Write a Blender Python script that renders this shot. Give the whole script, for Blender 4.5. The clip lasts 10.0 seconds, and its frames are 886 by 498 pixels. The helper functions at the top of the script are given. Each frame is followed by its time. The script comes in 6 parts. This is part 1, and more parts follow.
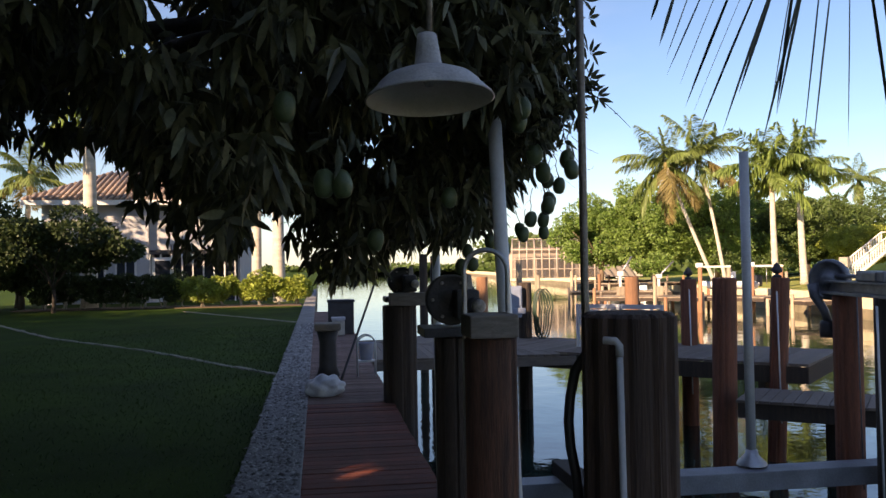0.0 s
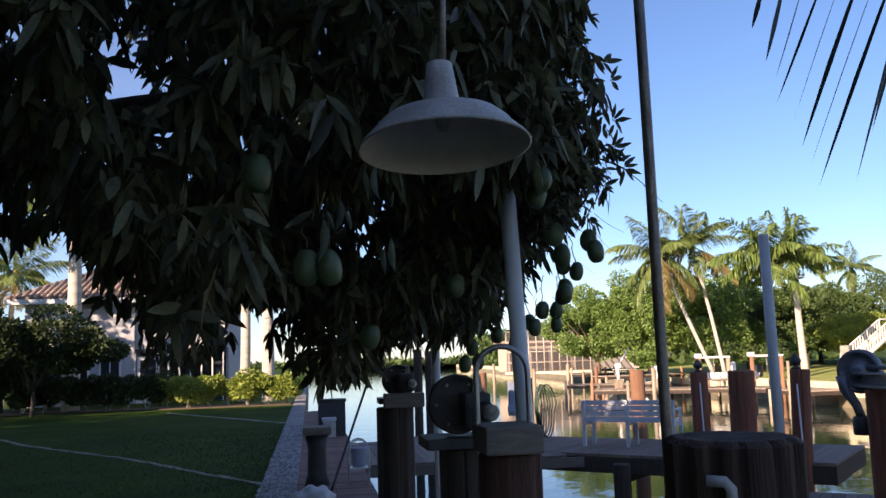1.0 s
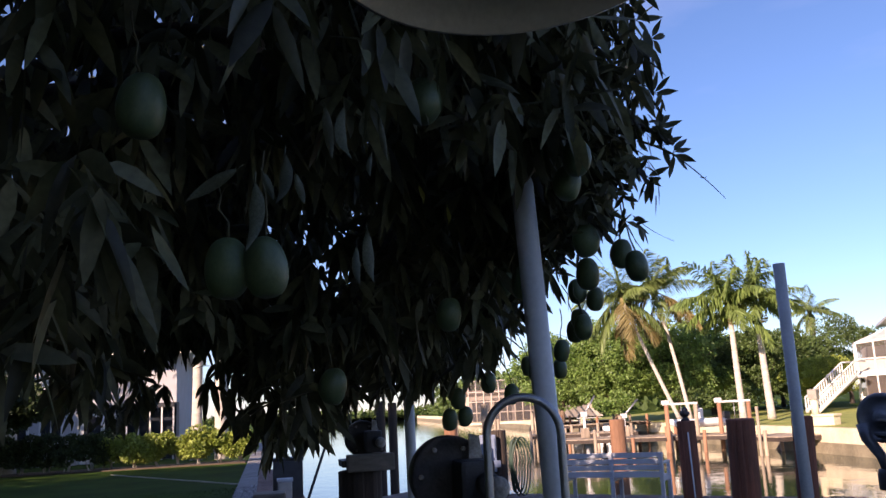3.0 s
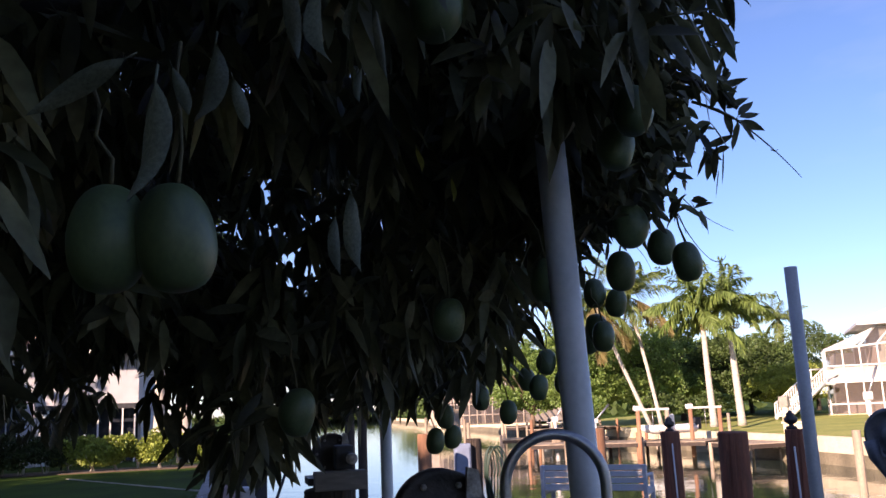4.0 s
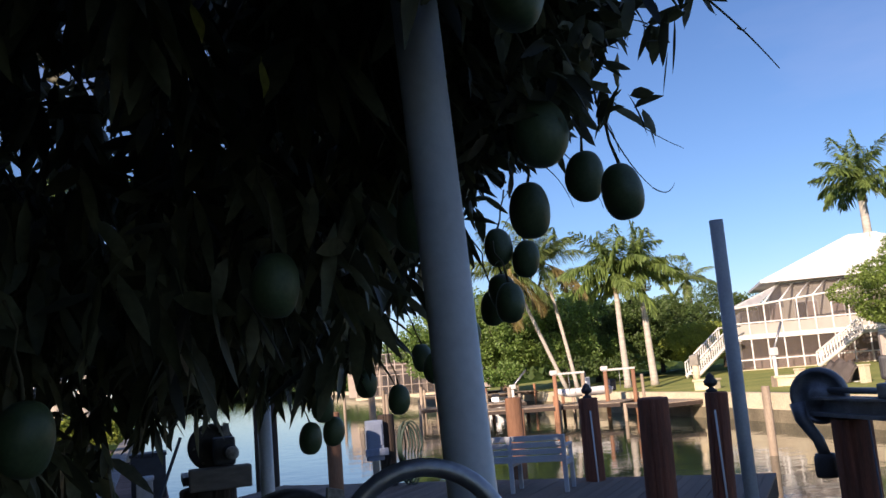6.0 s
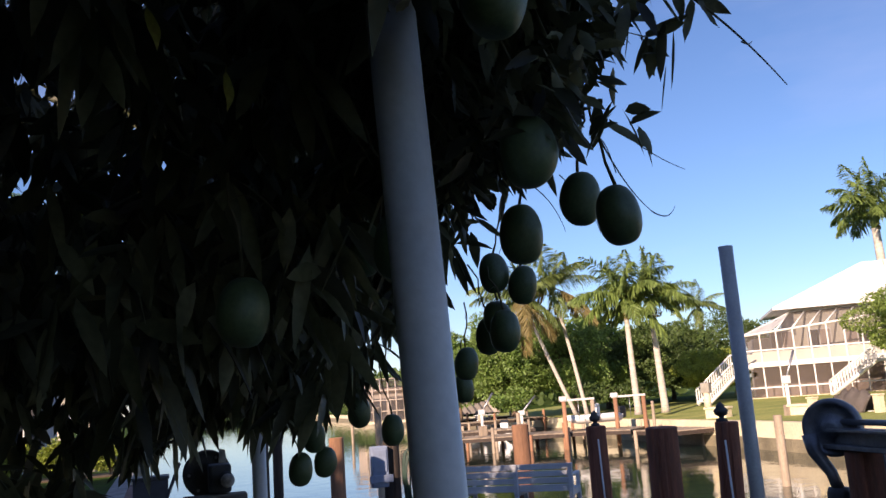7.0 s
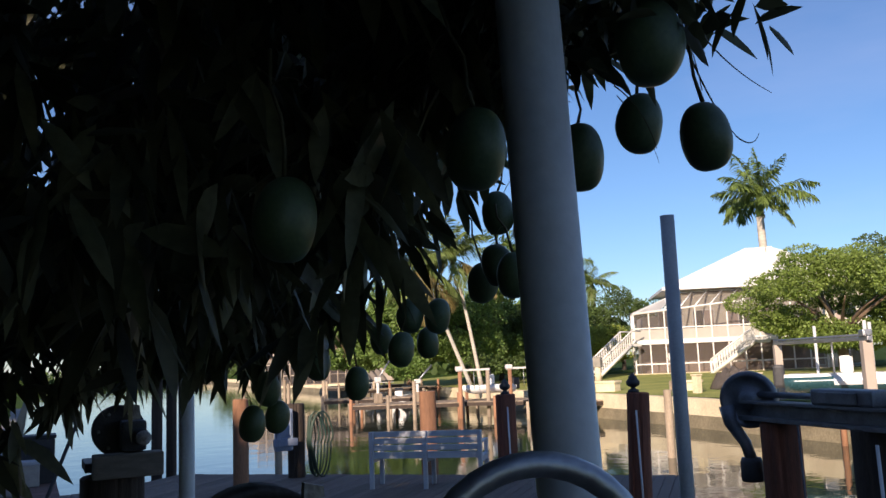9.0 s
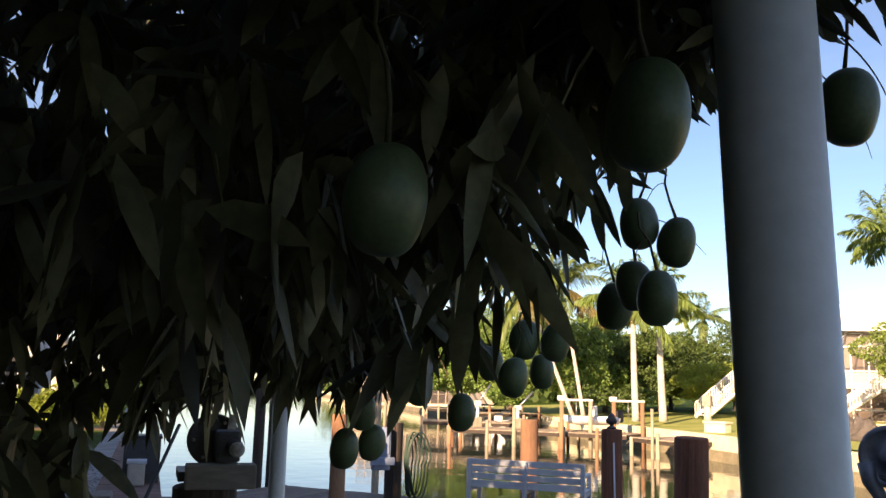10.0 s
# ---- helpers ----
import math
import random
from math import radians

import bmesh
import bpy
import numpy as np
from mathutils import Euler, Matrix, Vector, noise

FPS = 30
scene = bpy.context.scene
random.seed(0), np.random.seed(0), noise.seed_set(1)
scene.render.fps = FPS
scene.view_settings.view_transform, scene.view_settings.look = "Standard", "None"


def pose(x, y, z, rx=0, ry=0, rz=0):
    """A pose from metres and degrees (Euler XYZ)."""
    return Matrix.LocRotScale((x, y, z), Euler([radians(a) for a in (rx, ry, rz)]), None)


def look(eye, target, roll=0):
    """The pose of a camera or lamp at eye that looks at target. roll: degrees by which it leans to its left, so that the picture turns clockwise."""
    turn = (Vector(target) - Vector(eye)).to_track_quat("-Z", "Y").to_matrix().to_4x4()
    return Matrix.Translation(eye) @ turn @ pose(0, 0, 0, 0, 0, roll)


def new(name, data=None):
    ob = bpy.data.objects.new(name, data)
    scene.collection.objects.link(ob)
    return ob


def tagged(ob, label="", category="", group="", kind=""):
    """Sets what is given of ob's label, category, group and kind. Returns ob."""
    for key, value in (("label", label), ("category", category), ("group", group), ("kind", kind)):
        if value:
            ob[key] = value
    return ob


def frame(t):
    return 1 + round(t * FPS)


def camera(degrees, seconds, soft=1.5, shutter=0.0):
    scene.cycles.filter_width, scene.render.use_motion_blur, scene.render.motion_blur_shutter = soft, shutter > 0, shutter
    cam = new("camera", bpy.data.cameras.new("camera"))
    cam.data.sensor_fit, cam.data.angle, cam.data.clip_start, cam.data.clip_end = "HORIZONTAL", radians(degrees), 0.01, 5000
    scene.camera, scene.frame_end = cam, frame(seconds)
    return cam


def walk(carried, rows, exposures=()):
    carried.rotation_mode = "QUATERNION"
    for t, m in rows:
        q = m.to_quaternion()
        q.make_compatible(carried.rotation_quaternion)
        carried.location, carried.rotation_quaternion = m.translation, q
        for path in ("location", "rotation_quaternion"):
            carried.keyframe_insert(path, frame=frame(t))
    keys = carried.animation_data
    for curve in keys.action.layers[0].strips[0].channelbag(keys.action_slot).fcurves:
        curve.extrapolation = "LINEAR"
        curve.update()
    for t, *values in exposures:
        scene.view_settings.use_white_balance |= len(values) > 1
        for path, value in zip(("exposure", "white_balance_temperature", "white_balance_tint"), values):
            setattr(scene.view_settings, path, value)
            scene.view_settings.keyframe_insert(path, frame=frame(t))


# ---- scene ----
cam = camera(55.7, 10.0, soft=1.5)
PATH = [
    (0, (0.007, 0.031, 1.579), (0.302, 2.009, 1.617), -0.9),
    (0.5, (0.003, 0.421, 1.546), (0.252, 2.405, 1.594), -1.4),
    (1, (0.043, 0.738, 1.609), (0.36, 2.695, 1.869), -1.8),
    (1.5, (0.09, 1.059, 1.67), (0.31, 3.014, 2.032), -3.0),
    (2, (0.075, 1.295, 1.645), (0.309, 3.239, 2.055), -1.7),
    (2.5, (0.093, 1.554, 1.625), (0.428, 3.488, 2.009), -2.1),
    (4, (0.175, 2.611, 1.727), (0.657, 4.515, 2.101), -2.3),
    (4.5, (0.255, 2.85, 1.79), (0.756, 4.734, 2.239), -0.9),
    (5, (0.344, 3.073, 1.8), (1.072, 4.907, 2.123), -4.2),
    (5.5, (0.425, 3.267, 1.765), (1.339, 5.036, 1.954), -4.7),
    (6, (0.55, 3.357, 1.787), (1.222, 5.218, 2.08), -4.7),
    (7.5, (0.643, 3.461, 1.804), (1.299, 5.308, 2.204), -4.0),
    (8, (0.625, 3.486, 1.799), (1.359, 5.279, 2.294), -1.7),
    (8.5, (0.512, 3.653, 1.785), (1.307, 5.452, 2.147), -2.3),
    (9, (0.456, 3.788, 1.764), (1.329, 5.568, 2.03), -2.3),
    (9.5, (0.525, 3.929, 1.777), (1.241, 5.774, 2.062), -1.0),
    (10, (0.557, 4.11, 1.779), (1.192, 5.979, 2.102), 1.6),
]
EXPOSURES = [(0.0, 1.27, 8200, 22), (0.5, 1.6, 7600, 21), (1.0, 1.2, 6900, 23), (1.5, 1.02, 6750, 25), (2.0, 1.05, 6700, 29), (2.5, 1.1, 6700, 30), (4.0, 1.25, 6750, 33), (4.5, 1.35, 6650, 33), (5.0, 1.2, 6750, 26),
             (5.5, 0.75, 6550, 22), (6.0, 0.65, 6450, 22), (7.5, 0.95, 6850, 26), (8.0, 0.65, 6250, 20), (8.5, 0.55, 6250, 18), (9.0, 0.6, 6450, 18), (9.5, 0.85, 6950, 19), (10.0, 1.48, 8400, 21)]
walk(cam, [(t, look(e, g, r)) for t, e, g, r in PATH], EXPOSURES)

# ---- world and sun ----
SUN_AZ = math.atan2(-0.76, -0.65)      # towards the sun, from +y clockwise
SUN_EL = radians(23)
world = bpy.data.worlds.new("world")
scene.world = world
world.use_nodes = True
wn = world.node_tree
wn.nodes.clear()
sky = wn.nodes.new("ShaderNodeTexSky")
sky.sky_type = 'NISHITA'
sky.sun_disc = False
sky.sun_elevation = SUN_EL
sky.sun_rotation = SUN_AZ
sky.air_density, sky.dust_density, sky.ozone_density = 1.0, 0.12, 6.0
wbg = wn.nodes.new("ShaderNodeBackground")
wbg.inputs["Strength"].default_value = 0.085
wout = wn.nodes.new("ShaderNodeOutputWorld")
wtc, wmap, wno, wramp, wmix = (wn.nodes.new("ShaderNode" + k) for k in ("TexCoord", "Mapping", "TexNoise", "ValToRGB", "MixRGB"))
wmap.inputs["Scale"].default_value = (1.6, 1.1, 5.0)
wno.inputs["Scale"].default_value, wno.inputs["Detail"].default_value, wno.inputs["Roughness"].default_value = 1.7, 6, 0.55
wramp.color_ramp.elements[0].position, wramp.color_ramp.elements[1].position = 0.42, 0.8
wramp.color_ramp.elements[1].color = (0.14, 0.14, 0.14, 1)
wmix.inputs["Color2"].default_value = (7.0, 6.8, 8.2, 1)
wn.links.new(wtc.outputs["Generated"], wmap.inputs[0])
wn.links.new(wmap.outputs[0], wno.inputs["Vector"])
wn.links.new(wno.outputs["Fac"], wramp.inputs[0])
wn.links.new(wramp.outputs[0], wmix.inputs["Fac"])
wn.links.new(sky.outputs[0], wmix.inputs["Color1"])
wn.links.new(wmix.outputs[0], wbg.inputs[0])
wn.links.new(wbg.outputs[0], wout.inputs[0])
sun_data = bpy.data.lights.new("sun", 'SUN')
sun_data.energy, sun_data.angle, sun_data.color = 5.0, radians(0.5), (1.0, 0.84, 0.64)
sun = new("sun", sun_data)
sun_dir = Vector((math.sin(SUN_AZ) * math.cos(SUN_EL), math.cos(SUN_AZ) * math.cos(SUN_EL), math.sin(SUN_EL)))
sun.matrix_world = look(sun_dir * 60, (0, 0, 0))


# ---- materials ----
def material(name, base, rough=0.7, vary=0.25, scale=8.0, fine=60.0, bump=0.15, metal=0.0, second=None, stretch=(1, 1, 1),
             island=0.0, per_object=0.0, transl=0.0, spec=0.5, coat=0.0):
    """A surface with a coarse and a fine variation of colour, roughness and relief."""
    m = bpy.data.materials.new(name)
    m.use_nodes = True
    nt = m.node_tree
    nd, ln = nt.nodes, nt.links
    bsdf = nd["Principled BSDF"]
    tc = nd.new("ShaderNodeTexCoord")
    mp = nd.new("ShaderNodeMapping")
    mp.inputs["Scale"].default_value = stretch
    ln.new(tc.outputs["Object"], mp.inputs["Vector"])
    n1 = nd.new("ShaderNodeTexNoise")
    n1.inputs["Scale"].default_value, n1.inputs["Detail"].default_value = scale, 5.0
    n2 = nd.new("ShaderNodeTexNoise")
    n2.inputs["Scale"].default_value, n2.inputs["Detail"].default_value = fine, 4.0
    for n in (n1, n2):
        ln.new(mp.outputs[0], n.inputs["Vector"])
    second = second or tuple(c * (1 - vary) for c in base)
    ramp = nd.new("ShaderNodeValToRGB")
    ramp.color_ramp.elements[0].position, ramp.color_ramp.elements[1].position = 0.32, 0.68
    ramp.color_ramp.elements[0].color = (*second, 1)
    ramp.color_ramp.elements[1].color = (*base, 1)
    ln.new(n1.outputs["Fac"], ramp.inputs[0])
    mul = nd.new("ShaderNodeMix")
    mul.data_type, mul.blend_type = 'RGBA', 'MULTIPLY'
    mul.inputs[0].default_value = 1.0
    r2 = nd.new("ShaderNodeMapRange")
    r2.inputs["From Min"].default_value, r2.inputs["From Max"].default_value = 0.3, 0.7
    r2.inputs["To Min"].default_value, r2.inputs["To Max"].default_value = 1 - vary * 0.7, 1 + vary * 0.3
    ln.new(n2.outputs["Fac"], r2.inputs["Value"])
    ln.new(ramp.outputs[0], mul.inputs[6])
    ln.new(r2.outputs[0], mul.inputs[7])
    colour = mul.outputs[2]
    for amount, node, out in ((island, "ShaderNodeNewGeometry", "Random Per Island"), (per_object, "ShaderNodeObjectInfo", "Random")):
        if amount:
            src = nd.new(node)
            mr = nd.new("ShaderNodeMapRange")
            mr.inputs["To Min"].default_value, mr.inputs["To Max"].default_value = 1 - amount, 1 + amount
            ln.new(src.outputs[out], mr.inputs["Value"])
            mm = nd.new("ShaderNodeMix")
            mm.data_type, mm.blend_type = 'RGBA', 'MULTIPLY'
            mm.inputs[0].default_value = 1.0
            ln.new(colour, mm.inputs[6])
            ln.new(mr.outputs[0], mm.inputs[7])
            colour = mm.outputs[2]
    ln.new(colour, bsdf.inputs["Base Color"])
    rr = nd.new("ShaderNodeMapRange")
    rr.inputs["To Min"].default_value, rr.inputs["To Max"].default_value = max(rough - 0.12, 0.02), min(rough + 0.12, 1)
    ln.new(n1.outputs["Fac"], rr.inputs["Value"])
    ln.new(rr.outputs[0], bsdf.inputs["Roughness"])
    bsdf.inputs["Metallic"].default_value = metal
    bsdf.inputs["Specular IOR Level"].default_value = spec
    bsdf.inputs["Coat Weight"].default_value = coat
    if bump:
        bp = nd.new("ShaderNodeBump")
        bp.inputs["Strength"].default_value, bp.inputs["Distance"].default_value = bump, 0.01
        ln.new(n2.outputs["Fac"], bp.inputs["Height"])
        ln.new(bp.outputs[0], bsdf.inputs["Normal"])
    if transl:
        tr = nd.new("ShaderNodeBsdfTranslucent")
        ln.new(colour, tr.inputs["Color"])
        mix = nd.new("ShaderNodeMixShader")
        mix.inputs[0].default_value = transl
        ln.new(bsdf.outputs[0], mix.inputs[1])
        ln.new(tr.outputs[0], mix.inputs[2])
        ln.new(mix.outputs[0], nd["Material Output"].inputs["Surface"])
    return m


def water_material():
    m = bpy.data.materials.new("canal_water")
    m.use_nodes = True
    nd, ln = m.node_tree.nodes, m.node_tree.links
    b = nd["Principled BSDF"]
    b.inputs["Base Color"].default_value = (0.018, 0.035, 0.028, 1)
    b.inputs["Roughness"].default_value = 0.03
    b.inputs["IOR"].default_value = 1.33
    b.inputs["Specular IOR Level"].default_value = 0.9
    tc = nd.new("ShaderNodeTexCoord")
    n1, n2 = nd.new("ShaderNodeTexNoise"), nd.new("ShaderNodeTexNoise")
    n1.inputs["Scale"].default_value, n1.inputs["Detail"].default_value = 0.9, 3
    n2.inputs["Scale"].default_value, n2.inputs["Detail"].default_value = 5.0, 3
    ad = nd.new("ShaderNodeMath")
    ad.operation = 'MULTIPLY_ADD'
    ad.inputs[1].default_value = 0.18
    ln.new(tc.outputs["Object"], n1.inputs["Vector"])
    ln.new(tc.outputs["Object"], n2.inputs["Vector"])
    ln.new(n2.outputs["Fac"], ad.inputs[0])
    ln.new(n1.outputs["Fac"], ad.inputs[2])
    bp = nd.new("ShaderNodeBump")
    bp.inputs["Strength"].default_value, bp.inputs["Distance"].default_value = 0.4, 0.03
    ln.new(ad.outputs[0], bp.inputs["Height"])
    ln.new(bp.outputs[0], b.inputs["Normal"])
    return m


def netting_material():
    """Fine dark insect screen that lets half of what lies behind through."""
    m = bpy.data.materials.new("fine_insect_netting")
    m.use_nodes = True
    nd, ln = m.node_tree.nodes, m.node_tree.links
    b = nd["Principled BSDF"]
    b.inputs["Base Color"].default_value = (0.10, 0.08, 0.07, 1)
    b.inputs["Roughness"].default_value = 0.6
    tr, mix, no = nd.new("ShaderNodeBsdfTransparent"), nd.new("ShaderNodeMixShader"), nd.new("ShaderNodeTexNoise")
    no.inputs["Scale"].default_value = 1.3
    mr = nd.new("ShaderNodeMapRange")
    mr.inputs["To Min"].default_value, mr.inputs["To Max"].default_value = 0.4, 0.62
    ln.new(no.outputs["Fac"], mr.inputs["Value"])
    ln.new(mr.outputs[0], mix.inputs[0])
    ln.new(tr.outputs[0], mix.inputs[1])
    ln.new(b.outputs[0], mix.inputs[2])
    ln.new(mix.outputs[0], nd["Material Output"].inputs["Surface"])
    return m


WATER = water_material()
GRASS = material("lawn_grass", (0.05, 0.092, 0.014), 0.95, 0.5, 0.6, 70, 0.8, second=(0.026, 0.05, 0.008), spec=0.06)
# yellower far grass, its colour also raised to stand in for sunlight
FARGRASS = material("sunlit_yellow_lawn", (0.36, 0.36, 0.11), 0.95, 0.45, 0.5, 12, 0.5, second=(0.22, 0.26, 0.07), spec=0.15)
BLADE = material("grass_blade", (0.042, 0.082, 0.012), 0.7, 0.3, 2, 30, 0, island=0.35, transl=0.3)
GRAVEL = material("pebbled_concrete", (0.31, 0.30, 0.29), 0.9, 0.4, 1.6, 90, 0.7, second=(0.19, 0.18, 0.175))
DECK = material("red_brown_deck_board", (0.24, 0.068, 0.046), 0.75, 0.45, 5, 70, 0.45, stretch=(1, 6, 6), per_object=0.3, second=(0.12, 0.036, 0.027), spec=0.25)
OLDDECK = material("worn_grey_red_deck_board", (0.27, 0.17, 0.14), 0.85, 0.4, 5, 70, 0.45, stretch=(1, 6, 6), per_object=0.25, second=(0.16, 0.095, 0.08), spec=0.25)
GREYDECK = material("weathered_dock_board", (0.24, 0.185, 0.15), 0.85, 0.35, 5, 70, 0.4, stretch=(1, 6, 6), per_object=0.2)
PILE = material("creosoted_pile_wood", (0.20, 0.084, 0.05), 0.85, 0.6, 7, 60, 1.0, stretch=(3, 3, 0.2), second=(0.05, 0.027, 0.02))
PILEGREY = material("dark_grooved_pile_wood", (0.115, 0.068, 0.05), 0.9, 0.6, 5, 60, 1.0, stretch=(3, 3, 0.12), second=(0.04, 0.026, 0.021))
PILERED = material("red_brown_pile", (0.30, 0.10, 0.055), 0.8, 0.4, 7, 60, 0.6, stretch=(3, 3, 0.25), second=(0.16, 0.06, 0.035))
PILEDARK = material("dark_pile_timber", (0.07, 0.048, 0.036), 0.8, 0.5, 7, 60, 0.8, stretch=(3, 3, 0.25))
BLOCK = material("grey_timber_block", (0.26, 0.22, 0.18), 0.85, 0.35, 9, 90, 0.5, stretch=(1, 5, 5))
PVC = material("white_pvc_pipe", (0.64, 0.64, 0.63), 0.38, 0.10, 6, 60, 0.06)
GREYPIPE = material("grey_guide_pipe", (0.46, 0.47, 0.48), 0.45, 0.15, 6, 60, 0.08)
ENAMEL = material("weathered_white_enamel", (0.52, 0.52, 0.52), 0.5, 0.3, 10, 120, 0.2, second=(0.36, 0.35, 0.34))
# white lining, made lighter to stand in for bounced light
LINING = material("lightened_white_enamel_lining", (0.80, 0.79, 0.76), 0.4, 0.12, 12, 120, 0.1, second=(0.66, 0.64, 0.6))
GALV = material("dull_galvanised_steel", (0.30, 0.27, 0.24), 0.5, 0.35, 12, 90, 0.2, metal=0.75, second=(0.17, 0.14, 0.12))
ALU = material("dull_aluminium", (0.46, 0.46, 0.47), 0.42, 0.2, 8, 80, 0.12, metal=0.85)
CRADLE = material("dull_weathered_cradle_beam", (0.26, 0.27, 0.29), 0.55, 0.3, 3, 60, 0.15, metal=0.3, second=(0.15, 0.155, 0.17))
LIFTGREY = material("dark_grey_lift_metal", (0.20, 0.21, 0.23), 0.45, 0.3, 8, 80, 0.15, metal=0.4, second=(0.11, 0.115, 0.13))
DRUM = material("rusty_dark_drum_cover", (0.085, 0.07, 0.062), 0.65, 0.5, 9, 80, 0.4, second=(0.035, 0.032, 0.032))
CASTING = material("dark_hoist_casting", (0.045, 0.045, 0.05), 0.55, 0.4, 10, 80, 0.3)
WORNMETAL = material("worn_pale_metal", (0.52, 0.48, 0.43), 0.6, 0.5, 14, 80, 0.4, metal=0.2, second=(0.22, 0.19, 0.16))
RUBBER = material("black_rubber_hose", (0.02, 0.02, 0.022), 0.55, 0.3, 12, 80, 0.1)
BOXBLUE = material("blue_grey_power_box", (0.26, 0.31, 0.42), 0.5, 0.2, 8, 60, 0.1)
GREENHOSE = material("green_garden_hose", (0.018, 0.05, 0.035), 0.5, 0.3, 12, 80, 0.1)
BENCHW = material("white_bench_plastic", (0.56, 0.58, 0.62), 0.5, 0.12, 8, 60, 0.08)
BAGW = material("white_plastic_bag", (0.72, 0.73, 0.76), 0.4, 0.12, 12, 60, 0.3, transl=0.2)
YOUNGLEAF = material("pale_drooping_mango_leaf", (0.13, 0.145, 0.1), 0.5, 0.3, 30, 120, 0.05, second=(0.075, 0.085, 0.055), per_object=0.35, transl=0.3, spec=0.35)
LEAF = material("mango_leaf", (0.132, 0.132, 0.068), 0.48, 0.35, 9, 60, 0.05, second=(0.055, 0.061, 0.03), island=0.7, transl=0.25, spec=0.35)
YELLOWLEAF = material("yellow_mango_leaf", (0.42, 0.40, 0.07), 0.5, 0.3, 12, 60, 0.05, transl=0.4)
MANGO = material("green_mango_skin", (0.085, 0.125, 0.055), 0.45, 0.3, 14, 220, 0.06, second=(0.058, 0.092, 0.04), per_object=0.12)
# pale colour that stands in for streaks of sun on the lawn
SUNSTREAK = material("pale_sun_streak", (0.33, 0.31, 0.25), 0.9, 0.4, 6, 60, 0.6, second=(0.17, 0.17, 0.12))
PEBBLE = material("mixed_grey_pebble", (0.36, 0.34, 0.32), 0.75, 0.3, 20, 120, 0.3, island=0.7, second=(0.16, 0.15, 0.145))
BEAMGREY = material("weathered_lift_timber", (0.36, 0.33, 0.27), 0.85, 0.35, 3, 30, 0.3)
SKIRT = material("pale_green_grey_panel", (0.46, 0.43, 0.38), 0.8, 0.15, 1, 40, 0.1)
BUCKET = material("pale_blue_plastic", (0.42, 0.47, 0.62), 0.5, 0.15, 6, 60, 0.1)
BARK = material("dark_mango_bark", (0.075, 0.058, 0.045), 0.9, 0.5, 12, 60, 0.9)
STEM = material("olive_fruit_stem", (0.085, 0.075, 0.035), 0.8, 0.3, 20, 90, 0.2)
# FARLEAF has sunlit brightness put into its colour; FARDARK is the darker copy
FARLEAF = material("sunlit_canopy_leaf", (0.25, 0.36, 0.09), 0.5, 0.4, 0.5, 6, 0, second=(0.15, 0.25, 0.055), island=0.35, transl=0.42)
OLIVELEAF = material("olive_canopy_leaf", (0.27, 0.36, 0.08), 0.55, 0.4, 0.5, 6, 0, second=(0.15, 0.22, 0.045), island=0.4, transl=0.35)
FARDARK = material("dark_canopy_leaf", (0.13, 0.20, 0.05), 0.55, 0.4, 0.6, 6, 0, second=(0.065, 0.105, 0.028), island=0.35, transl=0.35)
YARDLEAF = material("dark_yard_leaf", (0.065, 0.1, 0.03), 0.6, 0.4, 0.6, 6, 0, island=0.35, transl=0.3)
# hedge leaf with sunlit brightness put into its colour
LITHEDGE = material("sunlit_yellow_green_leaf", (0.36, 0.41, 0.075), 0.55, 0.35, 2, 10, 0, second=(0.22, 0.29, 0.045), island=0.3, transl=0.3)
FROND = material("palm_frond_leaf", (0.21, 0.27, 0.085), 0.5, 0.3, 1.5, 12, 0, second=(0.13, 0.18, 0.04), island=0.3, transl=0.3)
FRONDDRY = material("yellowing_palm_frond", (0.30, 0.24, 0.09), 0.6, 0.3, 1.5, 12, 0, island=0.3, transl=0.3)
ROYALFROND = material("royal_palm_leaf", (0.22, 0.30, 0.075), 0.45, 0.35, 1.5, 12, 0, second=(0.13, 0.19, 0.045), island=0.35, transl=0.3)
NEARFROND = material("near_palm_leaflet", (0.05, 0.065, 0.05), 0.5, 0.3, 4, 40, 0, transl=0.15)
PALMTRUNK = material("pale_grey_palm_trunk", (0.60, 0.54, 0.45), 0.85, 0.3, 1.2, 16, 0.4, stretch=(1, 1, 5))
HOUSEW = material("cream_stucco", (0.72, 0.66, 0.55), 0.85, 0.12, 1.5, 40, 0.2)
HOUSEGREY = material("pale_grey_stucco", (0.50, 0.49, 0.50), 0.85, 0.15, 1.5, 40, 0.2)
ROOFW = material("white_metal_roof", (0.80, 0.79, 0.76), 0.55, 0.08, 0.8, 20, 0.1)
TILE = material("clay_barrel_tile", (0.36, 0.27, 0.21), 0.8, 0.3, 2, 30, 0.3, second=(0.25, 0.19, 0.16), per_object=0.2)
FRAMEW = material("white_painted_frame", (0.78, 0.75, 0.70), 0.5, 0.1, 4, 40, 0.05)
SCREEN = material("brown_insect_screen", (0.46, 0.36, 0.31), 0.8, 0.2, 1, 60, 0.1)
SEAWALL = material("cream_concrete_seawall", (0.82, 0.71, 0.49), 0.88, 0.3, 0.8, 14, 0.4, second=(0.64, 0.53, 0.35))
SEABASE = material("stained_wet_concrete", (0.30, 0.25, 0.16), 0.8, 0.4, 1.0, 14, 0.4)
# far timber: warm sunlight is put into these two colours
FARWOOD = material("sunlit_dock_timber", (0.42, 0.33, 0.24), 0.85, 0.35, 1.5, 20, 0.3, stretch=(3, 3, 0.5), per_object=0.25)
